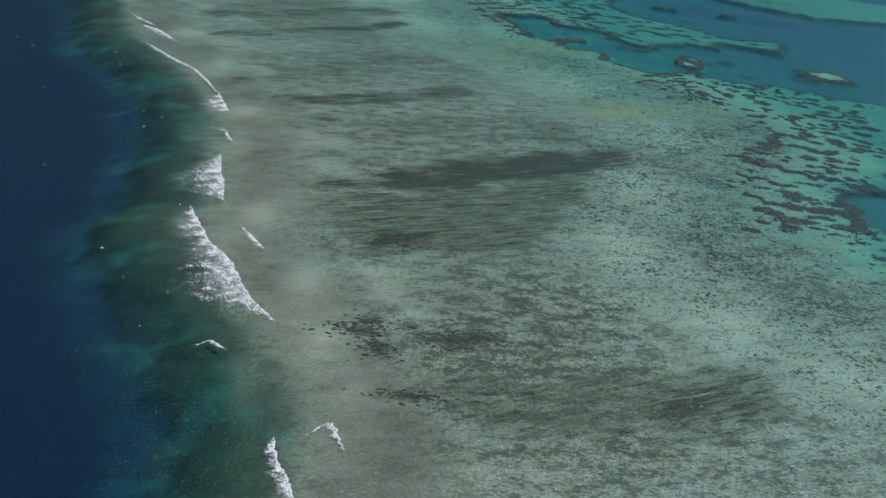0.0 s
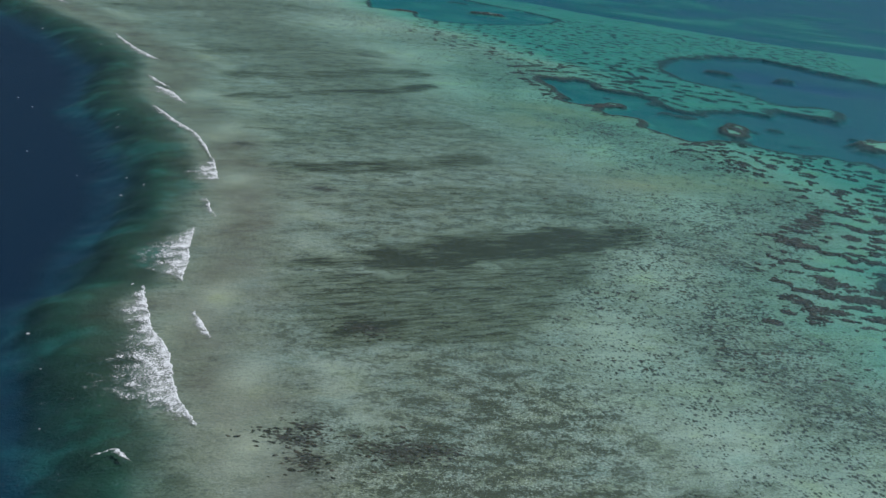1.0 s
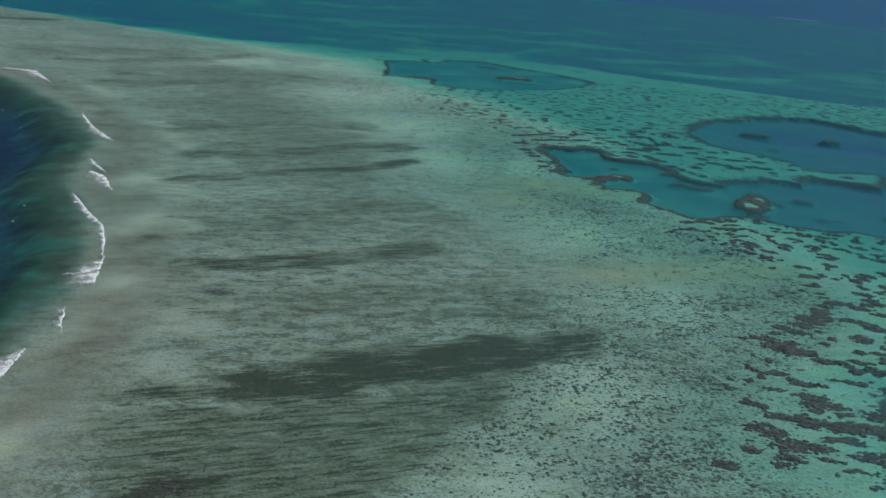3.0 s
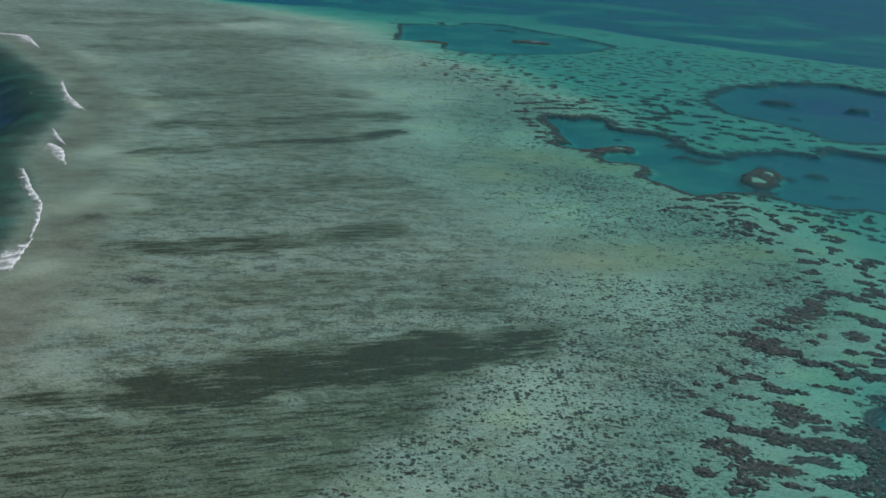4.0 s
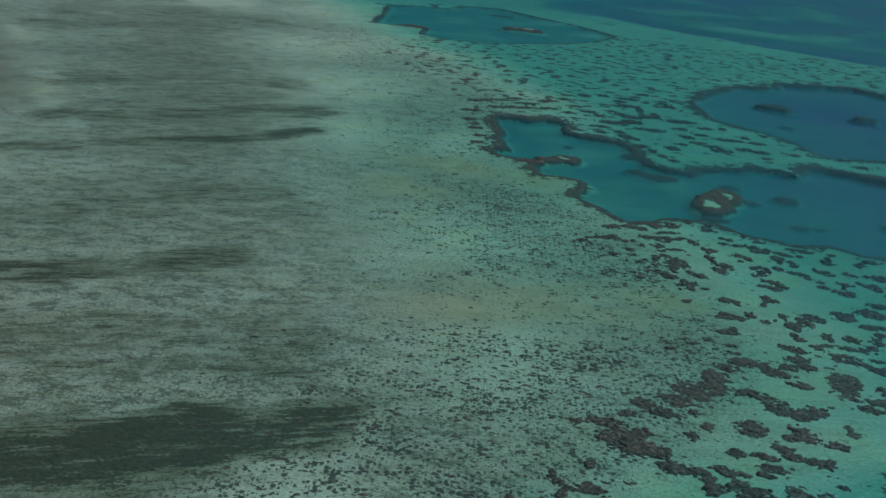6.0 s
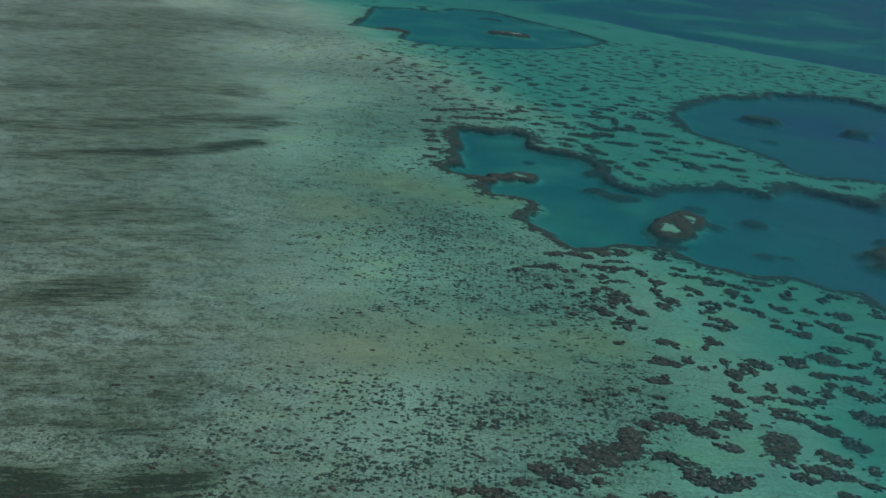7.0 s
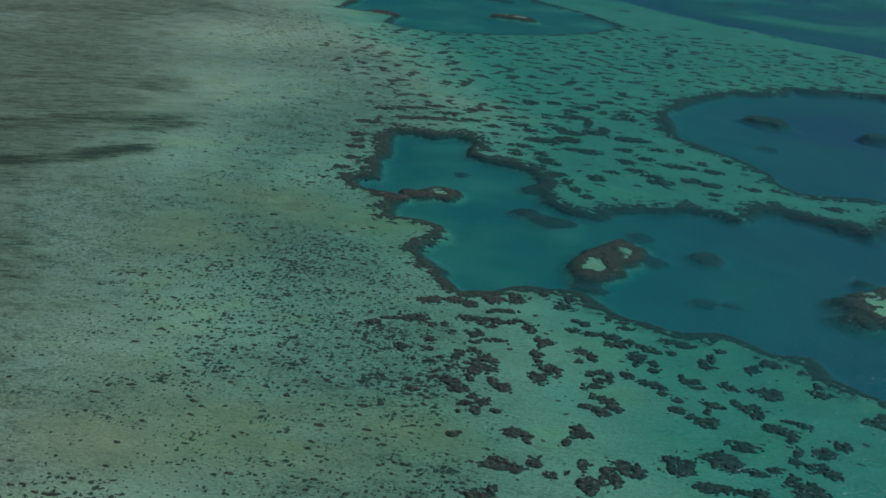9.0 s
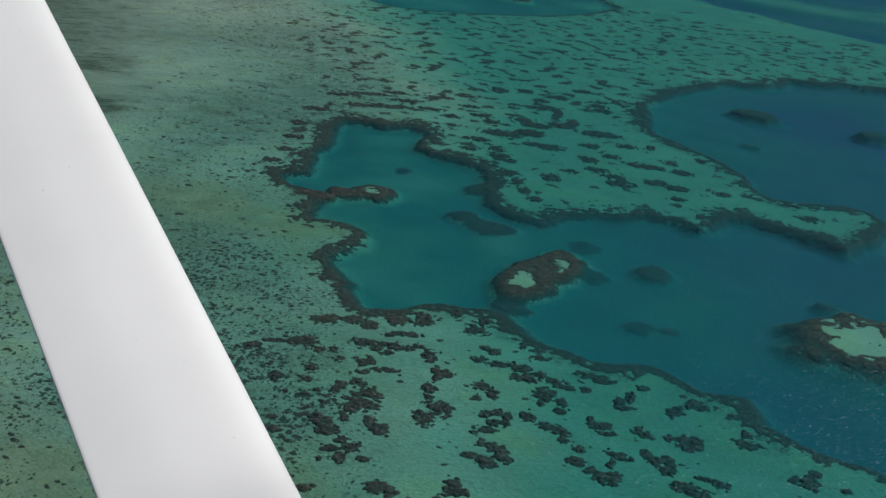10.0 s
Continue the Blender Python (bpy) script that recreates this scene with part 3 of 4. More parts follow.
PATCHES += [[(195, 605, 3.5, 3.9, 1), (199, 598, 4.3, 3.3, 1)], [(243, 606, 1.7, 1.4, -6)], [(180, 608, 3.5, 3.2, 4), (187, 605, 4.3, 3.9, 3)], [(225, 609, 4.4, 2.6, -3), (224, 604, 3.5, 1.5, -3)], [(183, 612, 4.4, 4.9, 3), (190, 607, 4.4, 4.7, 2), (189, 616, 2.7, 2.9, 2)], [(215, 614, 2.6, 2.3, -2), (222, 615, 4.5, 1.6, -3)], [(170, 615, 2.1, 2.1, 5)], [(235, 617, 1.8, 1.6, -5)], [(239, 618, 3.7, 2.9, -5)], [(178, 618, 5.4, 2.6, 4)], [(203, 619, 2.0, 3.4, 0)]]
PATCHES += [[(228, 622, 3.0, 3.3, -3), (231, 618, 3.6, 2.1, -4)], [(207, 628, 1.9, 2.6, -0)], [(243, 630, 3.7, 2.9, -5)], [(219, 632, 4.7, 4.4, -2), (221, 630, 2.2, 3.0, -3)], [(194, 632, 4.7, 3.2, 1)], [(234, 634, 4.7, 4.5, -4), (231, 630, 2.8, 2.2, -4)], [(203, 635, 1.9, 2.3, 0)], [(188, 636, 3.8, 3.2, 2), (184, 627, 2.8, 2.5, 3)], [(233, 647, 4.9, 3.4, -4), (238, 652, 4.0, 3.5, -5)], [(228, 650, 3.3, 5.0, -3), (225, 651, 2.4, 3.5, -3)], [(218, 658, 4.1, 3.5, -2), (223, 656, 5.0, 2.0, -3)]]
PATCHES += [[(208, 658, 4.1, 7.6, -1), (203, 650, 4.9, 5.9, 0), (198, 643, 5.8, 5.6, 1)], [(208, 666, 4.1, 5.2, -1), (199, 653, 4.0, 5.0, 1)], [(235, 671, 4.1, 2.6, -4)], [(212, 675, 4.3, 3.2, -1), (218, 683, 4.4, 3.4, -2)], [(249, 677, 4.3, 10.0, -6), (246, 682, 2.6, 5.6, -5)], [(215, 681, 3.0, 1.7, 11), (218, 684, 1.5, 2.4, 10)], [(224, 682, 2.2, 4.1, -3), (227, 678, 5.3, 3.3, -3)], [(193, 684, 1.8, 1.2, 14)], [(232, 685, 3.2, 2.9, -4), (237, 688, 3.3, 2.9, -4)]]
PATCHES += [[(213, 689, 3.0, 1.5, 11)], [(199, 691, 1.9, 0.9, 13)], [(235, 694, 3.8, 3.4, 7), (233, 694, 2.3, 2.2, 7)], [(213, 696, 2.0, 1.6, 11)], [(205, 698, 1.9, 1.3, 12)], [(253, 700, 3.1, 1.9, 4)], [(233, 703, 3.9, 2.2, 7), (235, 702, 3.1, 2.2, 7)], [(250, 704, 4.8, 2.2, 4), (248, 700, 2.4, 1.9, 4)], [(261, 706, 2.4, 1.3, 2)], [(211, 708, 4.0, 1.7, 11), (213, 712, 2.0, 2.1, 10)], [(242, 708, 2.4, 3.3, 5)], [(274, 713, 4.1, 4.4, 0), (279, 713, 2.6, 3.3, -1)]]
PATCHES += [[(251, 713, 3.3, 2.0, 4), (245, 712, 2.7, 1.7, 5)], [(236, 713, 1.9, 2.0, 6)], [(234, 717, 1.6, 2.1, 7)], [(246, 720, 2.0, 3.5, 5)], [(254, 723, 2.6, 2.8, 3)], [(211, 725, 4.8, 2.7, 10), (216, 725, 2.0, 1.9, 9), (210, 727, 2.2, 1.6, 10)], [(234, 726, 3.1, 4.4, 6)], [(228, 729, 1.0, 1.5, 7)], [(219, 730, 1.9, 3.0, 9), (224, 726, 2.2, 1.9, 8)], [(239, 731, 2.6, 3.9, 5), (237, 734, 1.8, 2.8, 6)], [(286, 732, 5.9, 5.8, -2)], [(271, 732, 2.3, 3.0, 1), (275, 729, 4.3, 4.0, -0)]]
PATCHES += [[(265, 733, 2.2, 3.0, 1), (263, 725, 2.6, 3.5, 2), (261, 718, 2.5, 2.7, 2), (256, 714, 5.0, 2.4, 3)], [(196, 734, 1.5, 1.4, 27), (197, 736, 0.6, 0.7, 27)], [(231, 735, 1.8, 2.4, 7)], [(241, 739, 4.4, 3.7, 5), (244, 738, 2.6, 3.1, 5), (240, 741, 2.3, 2.2, 5)], [(262, 740, 4.0, 2.9, 2), (266, 741, 2.7, 2.0, 1)], [(275, 742, 2.5, 3.5, -0), (271, 742, 3.1, 1.6, 0)], [(210, 743, 3.0, 2.7, 24), (214, 742, 2.0, 2.4, 24)], [(224, 744, 1.3, 2.4, 8)]]
PATCHES += [[(193, 747, 0.9, 1.0, 27)], [(252, 749, 3.6, 2.5, 3), (253, 745, 4.0, 2.8, 3), (255, 748, 2.4, 3.7, 3)], [(286, 750, 4.9, 5.3, -2), (282, 754, 2.7, 2.8, -1)], [(202, 752, 1.5, 1.3, 25)], [(225, 753, 2.3, 3.6, 21), (228, 751, 2.7, 2.2, 20), (225, 750, 2.0, 2.4, 21)], [(273, 754, 3.2, 2.0, 0), (277, 758, 2.3, 2.2, -1), (271, 754, 2.2, 1.6, 1)], [(263, 756, 5.0, 4.7, 2), (266, 754, 2.8, 3.3, 1)], [(194, 758, 1.8, 1.9, 26), (193, 753, 2.1, 1.8, 26), (197, 756, 2.5, 2.7, 25), (197, 750, 1.6, 3.1, 26)]]
PATCHES += [[(174, 759, 1.7, 1.2, 29), (177, 754, 2.1, 2.2, 29)], [(291, 763, 3.1, 3.0, -2), (289, 766, 1.9, 2.2, -2)], [(186, 763, 3.2, 2.9, 26), (188, 760, 3.2, 2.2, 26), (189, 769, 1.4, 2.3, 26), (183, 765, 1.8, 2.0, 27)], [(285, 764, 2.4, 2.6, -1), (282, 765, 1.9, 2.2, -1)], [(267, 767, 4.2, 2.7, 1)], [(179, 767, 1.2, 3.0, 27), (179, 764, 1.4, 1.2, 28)], [(196, 770, 1.7, 2.9, 24), (200, 767, 2.4, 3.1, 24)], [(181, 772, 0.9, 1.5, 27)], [(170, 773, 0.7, 0.8, 28)]]
PATCHES += [[(175, 774, 1.9, 1.0, 27)], [(289, 774, 3.3, 3.1, -2), (293, 781, 2.9, 2.8, -2)], [(224, 776, 1.5, 1.9, 20), (228, 775, 2.6, 2.5, 19), (231, 772, 2.5, 2.9, 19), (228, 767, 2.9, 2.2, 19), (224, 768, 2.9, 1.5, 20)], [(190, 778, 4.5, 4.0, 25), (190, 783, 3.0, 3.2, 24), (189, 774, 2.2, 2.8, 25)], [(177, 778, 1.1, 1.0, 27)], [(164, 779, 2.0, 2.9, 29)], [(280, 779, 1.6, 6.0, -1), (276, 783, 3.9, 1.9, -0), (282, 771, 1.3, 3.1, -1)], [(207, 779, 2.8, 4.1, 22), (207, 786, 2.6, 3.3, 22), (204, 790, 1.5, 1.3, 22)]]
PATCHES += [[(248, 780, 2.4, 2.1, 16)], [(274, 782, 2.6, 1.8, 11), (277, 780, 1.7, 1.3, 10)], [(256, 783, 1.2, 2.6, 14), (258, 777, 2.7, 3.2, 14), (255, 776, 2.7, 2.1, 14), (252, 778, 1.5, 1.9, 15)], [(211, 786, 1.2, 4.0, 21)], [(247, 786, 1.8, 1.7, 15)], [(225, 787, 3.0, 1.8, 19), (223, 782, 3.0, 1.7, 19), (221, 779, 1.2, 1.2, 20)], [(170, 788, 1.9, 2.7, 27), (172, 782, 1.4, 1.3, 27)], [(184, 788, 2.6, 2.6, 25), (181, 784, 1.5, 2.3, 26), (181, 780, 1.5, 1.3, 26)]]
PATCHES += [[(256, 789, 3.3, 1.3, 14), (259, 788, 2.2, 1.4, 13)], [(279, 789, 2.7, 1.1, 10), (283, 788, 2.4, 1.9, 9)], [(269, 790, 2.0, 4.8, 11)], [(150, 792, 2.8, 2.2, 30)], [(222, 792, 3.9, 1.5, 19), (220, 789, 1.7, 1.6, 19), (226, 791, 1.2, 2.2, 18)], [(236, 793, 2.0, 2.1, 17), (240, 792, 2.7, 2.9, 16), (242, 789, 1.5, 2.2, 16)], [(263, 793, 1.7, 2.3, 12), (266, 791, 1.8, 2.9, 12), (268, 788, 1.3, 2.2, 11)], [(183, 794, 1.6, 1.4, 25), (188, 798, 3.6, 1.6, 24)]]
PATCHES += [[(202, 795, 2.0, 2.9, 22)], [(230, 795, 2.2, 2.9, 18)], [(174, 797, 1.4, 1.8, 26)], [(180, 799, 2.0, 3.2, 25), (182, 801, 1.3, 2.5, 24)], [(167, 799, 1.4, 1.8, 27)], [(302, 801, 3.8, 3.1, 5), (304, 806, 1.5, 2.3, 5)], [(312, 802, 1.5, 1.4, 4)], [(160, 802, 4.1, 3.7, 27), (154, 798, 4.0, 1.2, 28)], [(170, 802, 1.3, 1.5, 26)], [(246, 803, 1.4, 2.5, 15), (249, 801, 3.1, 2.2, 14), (251, 798, 2.3, 1.5, 14)], [(214, 804, 2.4, 2.3, 20), (218, 802, 1.9, 2.6, 19), (215, 797, 2.1, 1.9, 20)]]
PATCHES += [[(201, 804, 1.8, 4.1, 22)], [(258, 804, 1.9, 2.2, 12), (261, 803, 2.2, 2.1, 12)], [(203, 805, 2.1, 2.1, 21)], [(267, 805, 2.4, 1.6, 11), (272, 805, 4.0, 3.6, 10)], [(184, 808, 2.0, 1.7, 24)], [(236, 808, 1.6, 2.7, 16), (237, 803, 2.2, 1.9, 16)], [(231, 808, 3.0, 2.2, 17), (231, 804, 1.5, 1.3, 17)], [(176, 811, 3.7, 2.9, 25), (183, 813, 3.3, 2.6, 24), (180, 810, 2.5, 3.0, 24)], [(286, 813, 3.5, 2.2, 8), (285, 818, 1.6, 1.9, 8)], [(188, 814, 2.5, 1.8, 23), (195, 813, 2.1, 4.0, 22), (190, 817, 1.7, 1.5, 22)]]
PATCHES += [[(223, 816, 4.2, 2.6, 17), (226, 820, 1.7, 1.9, 17)], [(250, 818, 1.8, 2.4, 13), (252, 822, 1.3, 3.1, 13), (252, 815, 3.0, 1.8, 13)], [(240, 819, 1.9, 1.5, 15)], [(231, 819, 2.9, 2.6, 16), (230, 811, 3.3, 2.4, 17), (235, 817, 2.1, 1.4, 16)], [(159, 819, 4.3, 3.1, 27), (166, 823, 3.4, 2.8, 25), (172, 822, 2.6, 2.8, 24), (177, 831, 3.9, 4.2, 23)], [(208, 820, 2.4, 2.2, 20), (214, 820, 2.9, 2.0, 18)], [(220, 821, 3.1, 2.7, 18), (217, 822, 1.8, 1.6, 18)]]
PATCHES += [[(265, 821, 2.5, 3.7, 11)], [(184, 823, 5.1, 1.7, 23), (180, 819, 1.7, 1.4, 24)], [(207, 828, 1.8, 1.5, 19), (210, 827, 2.1, 2.3, 19)], [(270, 828, 3.4, 2.8, 10)], [(242, 828, 3.1, 2.6, 14), (237, 828, 2.9, 2.6, 15)], [(254, 830, 1.7, 1.6, 12)], [(223, 831, 3.5, 1.6, 17)], [(184, 835, 3.2, 4.8, 22)], [(216, 836, 1.1, 2.4, 18)], [(200, 838, 3.5, 3.5, 20), (201, 845, 2.3, 3.0, 19)], [(191, 846, 2.1, 3.7, 20)], [(159, 999, 3.1, 3.9, 18), (165, 990, 2.6, 4.5, 18), (171, 979, 2.5, 4.3, 18), (178, 972, 2.8, 3.2, 17)]]
PATCHES += [[(175, 1005, 4.5, 5.0, 16)], [(229, 1012, 4.0, 2.4, 11)], [(203, 1017, 6.2, 5.0, 13)], [(180, 1020, 4.1, 2.6, 16)], [(146, 1020, 4.3, 6.3, 19), (142, 1007, 4.2, 2.7, 20)], [(283, 1022, 4.6, 3.9, 5)], [(226, 1027, 5.5, 3.8, 11)], [(216, 1029, 5.0, 3.9, 12)], [(189, 1030, 4.7, 3.5, 14), (198, 1025, 5.5, 3.4, 14)], [(245, 1031, 3.6, 3.3, 9)], [(274, 1036, 4.2, 2.1, 6)], [(181, 1043, 4.3, 4.6, 15)], [(153, 1050, 5.4, 3.9, 17), (161, 1051, 6.7, 4.4, 16)], [(207, 1050, 8.6, 3.7, 12)]]
PATCHES += [[(223, 1052, 5.2, 3.6, 11)], [(190, 1055, 4.4, 3.3, 14)], [(134, 1056, 9.1, 5.8, 19), (145, 1067, 6.2, 4.9, 18)], [(216, 1063, 2.9, 3.7, 11)], [(177, 1066, 4.8, 4.0, 15)], [(124, 1072, 3.7, 4.4, 19)], [(192, 1077, 4.5, 3.6, 13)], [(227, 1077, 2.2, 4.0, 10)], [(202, 1083, 2.2, 4.2, 12)], [(136, 1088, 4.2, 5.2, 18), (144, 1083, 6.3, 4.0, 17), (154, 1092, 6.3, 3.3, 16), (158, 1101, 2.6, 5.7, 15)], [(176, 1090, 9.4, 5.4, 14)], [(134, 1118, 8.4, 3.7, 17), (124, 1108, 3.4, 3.9, 18), (146, 1115, 2.3, 8.3, 16)]]
PATCHES += [[(131, 1134, 4.2, 3.9, 17)], [(164, 1137, 4.8, 3.7, 14)], [(106, 1139, 4.6, 5.5, 19)], [(160, 1146, 4.5, 3.8, 14)], [(118, 1148, 4.2, 4.2, 18)], [(137, 1148, 5.9, 4.6, 16)], [(144, 1172, 5.5, 4.2, 15)]]
PATCHES += [[(142, 1030, 3.8, 4.0, 19)], [(153, 1016, 2.0, 2.7, 18)], [(44, 1065, 6.1, 2.9, 26)], [(57, 1078, 9.3, 2.8, 24)], [(76, 1078, 7.7, 3.4, 23)], [(74, 1061, 9.1, 3.5, 24)], [(91, 1072, 6.2, 2.9, 22)], [(105, 1067, 4.6, 3.3, 21)], [(105, 1092, 4.9, 2.5, 20)], [(88, 1097, 6.4, 2.8, 21)], [(116, 1080, 5.7, 3.5, 20)]]
PATCHES += [[(65, 1089, 6.3, 2.8, 23)], [(62, 1053, 7.4, 3.4, 25)], [(95, 1111, 5.2, 3.3, 20)], [(48, 1032, 5.7, 4.1, 27)], [(53, 1005, 4.1, 3.9, 28)], [(62, 983, 4.4, 3.6, 28)], [(68, 964, 3.7, 3.3, 28)], [(70, 947, 3.6, 3.1, 29)], [(128, 1038, 5.7, 3.1, 20)], [(131, 1021, 4.1, 2.8, 20)], [(156, 997, 2.6, 4.3, 18)]]
PATCHES += [[(210, 545, 7.3, 5.1, -8), (214, 540, 4.5, 6.2, -9)], [(194, 531, 9.6, 5.2, -6), (203, 533, 7.0, 4.0, -7)], [(189, 550, 5.5, 8.0, -5), (189, 555, 4.7, 4.6, -5), (196, 550, 3.7, 3.6, -6)], [(180, 534, 7.0, 3.7, -4), (183, 531, 4.4, 4.9, -4)], [(173, 534, 4.4, 2.9, -3)], [(166, 522, 5.1, 4.2, -2), (171, 518, 4.1, 4.4, -3)], [(175, 510, 5.7, 5.3, -3), (183, 511, 4.9, 3.5, -5)], [(174, 500, 4.7, 3.4, -3), (171, 494, 3.1, 2.6, -3)], [(162, 503, 3.2, 3.1, -1)]]
PATCHES += [[(153, 488, 4.6, 2.6, 0)], [(165, 544, 3.6, 2.6, -2), (169, 542, 2.7, 3.0, -2)], [(209, 527, 5.1, 4.6, -8)], [(203, 508, 7.4, 5.3, -8), (210, 517, 3.4, 5.5, -9)], [(196, 507, 4.9, 2.5, -7)], [(186, 502, 4.0, 1.7, -5)], [(261, 697, 5.8, 3.5, -3), (257, 700, 2.9, 2.3, -2)], [(270, 691, 4.3, 4.3, -4)], [(264, 677, 4.5, 3.2, -3), (261, 679, 2.7, 2.5, -3)]]
PATCHES += [[(261, 668, 6.9, 3.3, -3), (257, 669, 3.4, 2.2, -2)], [(255, 662, 4.2, 2.5, -2)], [(266, 657, 2.5, 2.8, -4)], [(274, 675, 2.7, 2.9, -5)], [(273, 666, 2.7, 2.2, -5)], [(271, 650, 2.6, 2.3, -4)]]

PATCH_LABEL = "dark brown coral patch on pale sand under turquoise water"


def mound_mesh(name, box, cell, shape, origin=(0.0, 0.0), material=None):
    """A mesh over a box of the plan where shape(x, y) gives the height z and how much it stands out; what lies well under the sand is left off."""
    gx, gy = np.meshgrid(np.arange(box[0], box[2] + cell, cell), np.arange(box[1], box[3] + cell, cell))
    z, out = shape(gx, gy)
    n = gx.shape[1]
    i = np.arange(gx.size).reshape(gx.shape)[:-1, :-1].ravel()
    quads = np.stack([i, i + 1, i + n + 1, i + n], -1)
    quads = quads[out.ravel()[quads].max(1) > -0.3]
    used, index = np.unique(quads, return_inverse=True)
    faces = index.reshape(-1, 4)
    verts = np.stack([gx.ravel()[used] - origin[0], gy.ravel()[used] - origin[1], z.ravel()[used]], -1) * PLAN
    me = bpy.data.meshes.new(name)
    me.vertices.add(len(verts))
    me.vertices.foreach_set("co", verts.ravel())
    me.loops.add(faces.size)
    me.loops.foreach_set("vertex_index", faces.ravel().astype(np.int32))
    me.polygons.add(len(faces))
    me.polygons.foreach_set("loop_start", np.arange(0, faces.size, 4, dtype=np.int32))
    me.update(calc_edges=True)
    me.polygons.foreach_set("use_smooth", np.ones(len(faces), bool))
    me.materials.append(material or CORAL)
    return me


def patch_growth(gx, gy, ovals, seed):
    """How far a patch of overlapping ovals stands out at each place; positive inside."""
    out = np.full(gx.shape, -3.0)
    for x, y, rx, ry, turn in ovals:
        c, s = math.cos(radians(turn)), math.sin(radians(turn))
        u, v = (gx - x) * c + (gy - y) * s, -(gx - x) * s + (gy - y) * c
        out = np.maximum(out, 1.1 - (u / rx) ** 2 - (v / ry) ** 2)
    return out + 0.85 * fbm(gx, gy, 3.4, seed, 2) + 0.95 * fbm(gx, gy, 1.5, seed + 7, 2) - 0.05


def coral_patch(rng, ovals):
    """A patch of corals: a ragged bed of rounded clumps, with single heads on it and beside it."""
    x, y, rx, ry, _ = ovals[0]
    base = float(bed_height([(x, y)])[0])
    seed = rng.randrange(1, 9999)

    def shape(gx, gy):
        out = patch_growth(gx, gy, ovals, seed)
        crowns = 0.72 + 0.5 * fbm(gx, gy, 1.5, seed + 13, 2)
        z = np.where(out > 0, 0.62 * np.sqrt(np.clip(out, 0, 1.1)) * crowns, 0.5 * np.clip(out, -0.7, 0))
        return z, out
    pad = 1.0
    box = (min(o[0] - max(o[2], o[3]) * 1.4 for o in ovals) - pad, min(o[1] - max(o[2], o[3]) * 1.4 for o in ovals) - pad, max(o[0] + max(o[2], o[3]) * 1.4 for o in ovals) + pad, max(o[1] + max(o[2], o[3]) * 1.4 for o in ovals) + pad)
    cell = max(0.27, math.sqrt((box[2] - box[0]) * (box[3] - box[1])) / 64)
    ob = new("coral_patch", mound_mesh("coral_patch", box, cell, shape, (x, y)))
    ob.location = (x * PLAN, y * PLAN, base * PLAN)
    tagged(ob, PATCH_LABEL, "coral", "coral patches on the lagoon floor")
    for ox, oy, qx, qy, turn in ovals:
        for k in range(2):
            a = rng.uniform(0, 2 * math.pi)
            d = rng.uniform(0.1, 0.6) if k == 0 else rng.uniform(1.1, 1.5)
            q = math.sqrt(qx * qy) * (rng.uniform(0.22, 0.34) if k == 0 else rng.uniform(0.10, 0.22))
            lift = 0.18 if k == 0 else -0.12
            head = lump(rng, ox - x + qx * d * math.cos(a), oy - y + qy * d * math.sin(a), lift, q * 1.2, q, 0.5 * rng.uniform(0.7, 1.1), rng.uniform(0, 3), 11)
            part("coral_head", mesh_of("coral_head", [head]), ob)
    return ob


rng = random.Random(11)
for ovals in PATCHES:
    coral_patch(rng, ovals)


def scatter(seed, count, box, chance):
    """Places in a box, kept by a chance that the plan gives."""
    g = np.random.default_rng(seed)
    x = g.uniform(box[0], box[2], count)
    y = g.uniform(box[1], box[3], count)
    r = charted(x, y)
    keep = g.random(count) < chance(x, y, r)
    return x[keep], y[keep], -r["depth"][keep]


def clear_of_patches(x, y, gap):
    free = np.ones(x.shape, bool)
    for px, py, rx, ry, _ in itertools.chain(*PATCHES):
        free &= ((x - px) / (rx + gap)) ** 2 + ((y - py) / (ry + gap)) ** 2 > 1
    return free


# the smaller corals of the lagoon floor, too many to count
def small_corals(name, label, seed, count, box, chance, size, sides, tall, material=None):
    x, y, z = scatter(seed, count, box, chance)
    r = random.Random(seed)
    lumps = []
    for a, b, c in zip(x, y, z):
        q = size[0] + (size[1] - size[0]) * r.random() ** 2.2
        h = min(tall * q + 0.1, 0.7 * -c)
        lumps.append(lump(r, a, b, c - 0.08, q * r.uniform(1.0, 1.7), q * r.uniform(0.7, 1.0), h, radians(6) + r.uniform(-0.6, 0.6), sides))
    return tagged(new(name, mesh_of(name, lumps, material)), label, "coral", kind="stuff")


def floor_chance(x, y, r):
    clump = smooth(fbm(x, y, 24, 101, 4), -0.25, 0.6)
    k = smooth(r["green"], -120, -10) * (1 - 0.96 * smooth(r["green"], -5, 40)) * (1 - smooth(r["lag"], -4, 0)) * (r["depth"] < 3.2)
    return k * (0.32 + 0.6 * clump) * (1 - 0.6 * blobs(x, y, TURF)) * (0.22 + 0.16 * smooth(y, 560, 640))


small_corals("coral_rubble", "small dark coral heads scattered over pale sand", 5, 52000, (60, 420, 330, 860), floor_chance, (0.45, 1.2), 5, 0.15)
small_corals("coral_rubble", "small dark coral heads scattered over pale sand", 6, 30000, (-160, 860, 330, 1320), floor_chance, (0.45, 1.4), 5, 0.15)


small_corals("coral_rubble", "dark olive coral heads crowded on the rubble flat", 7, 16000, (-30, 275, 60, 440), lambda x, y, r: 0.6 * blobs(x, y, CLUMPS), (0.4, 1.0), 5, 0.2, OLIVE_CORAL)


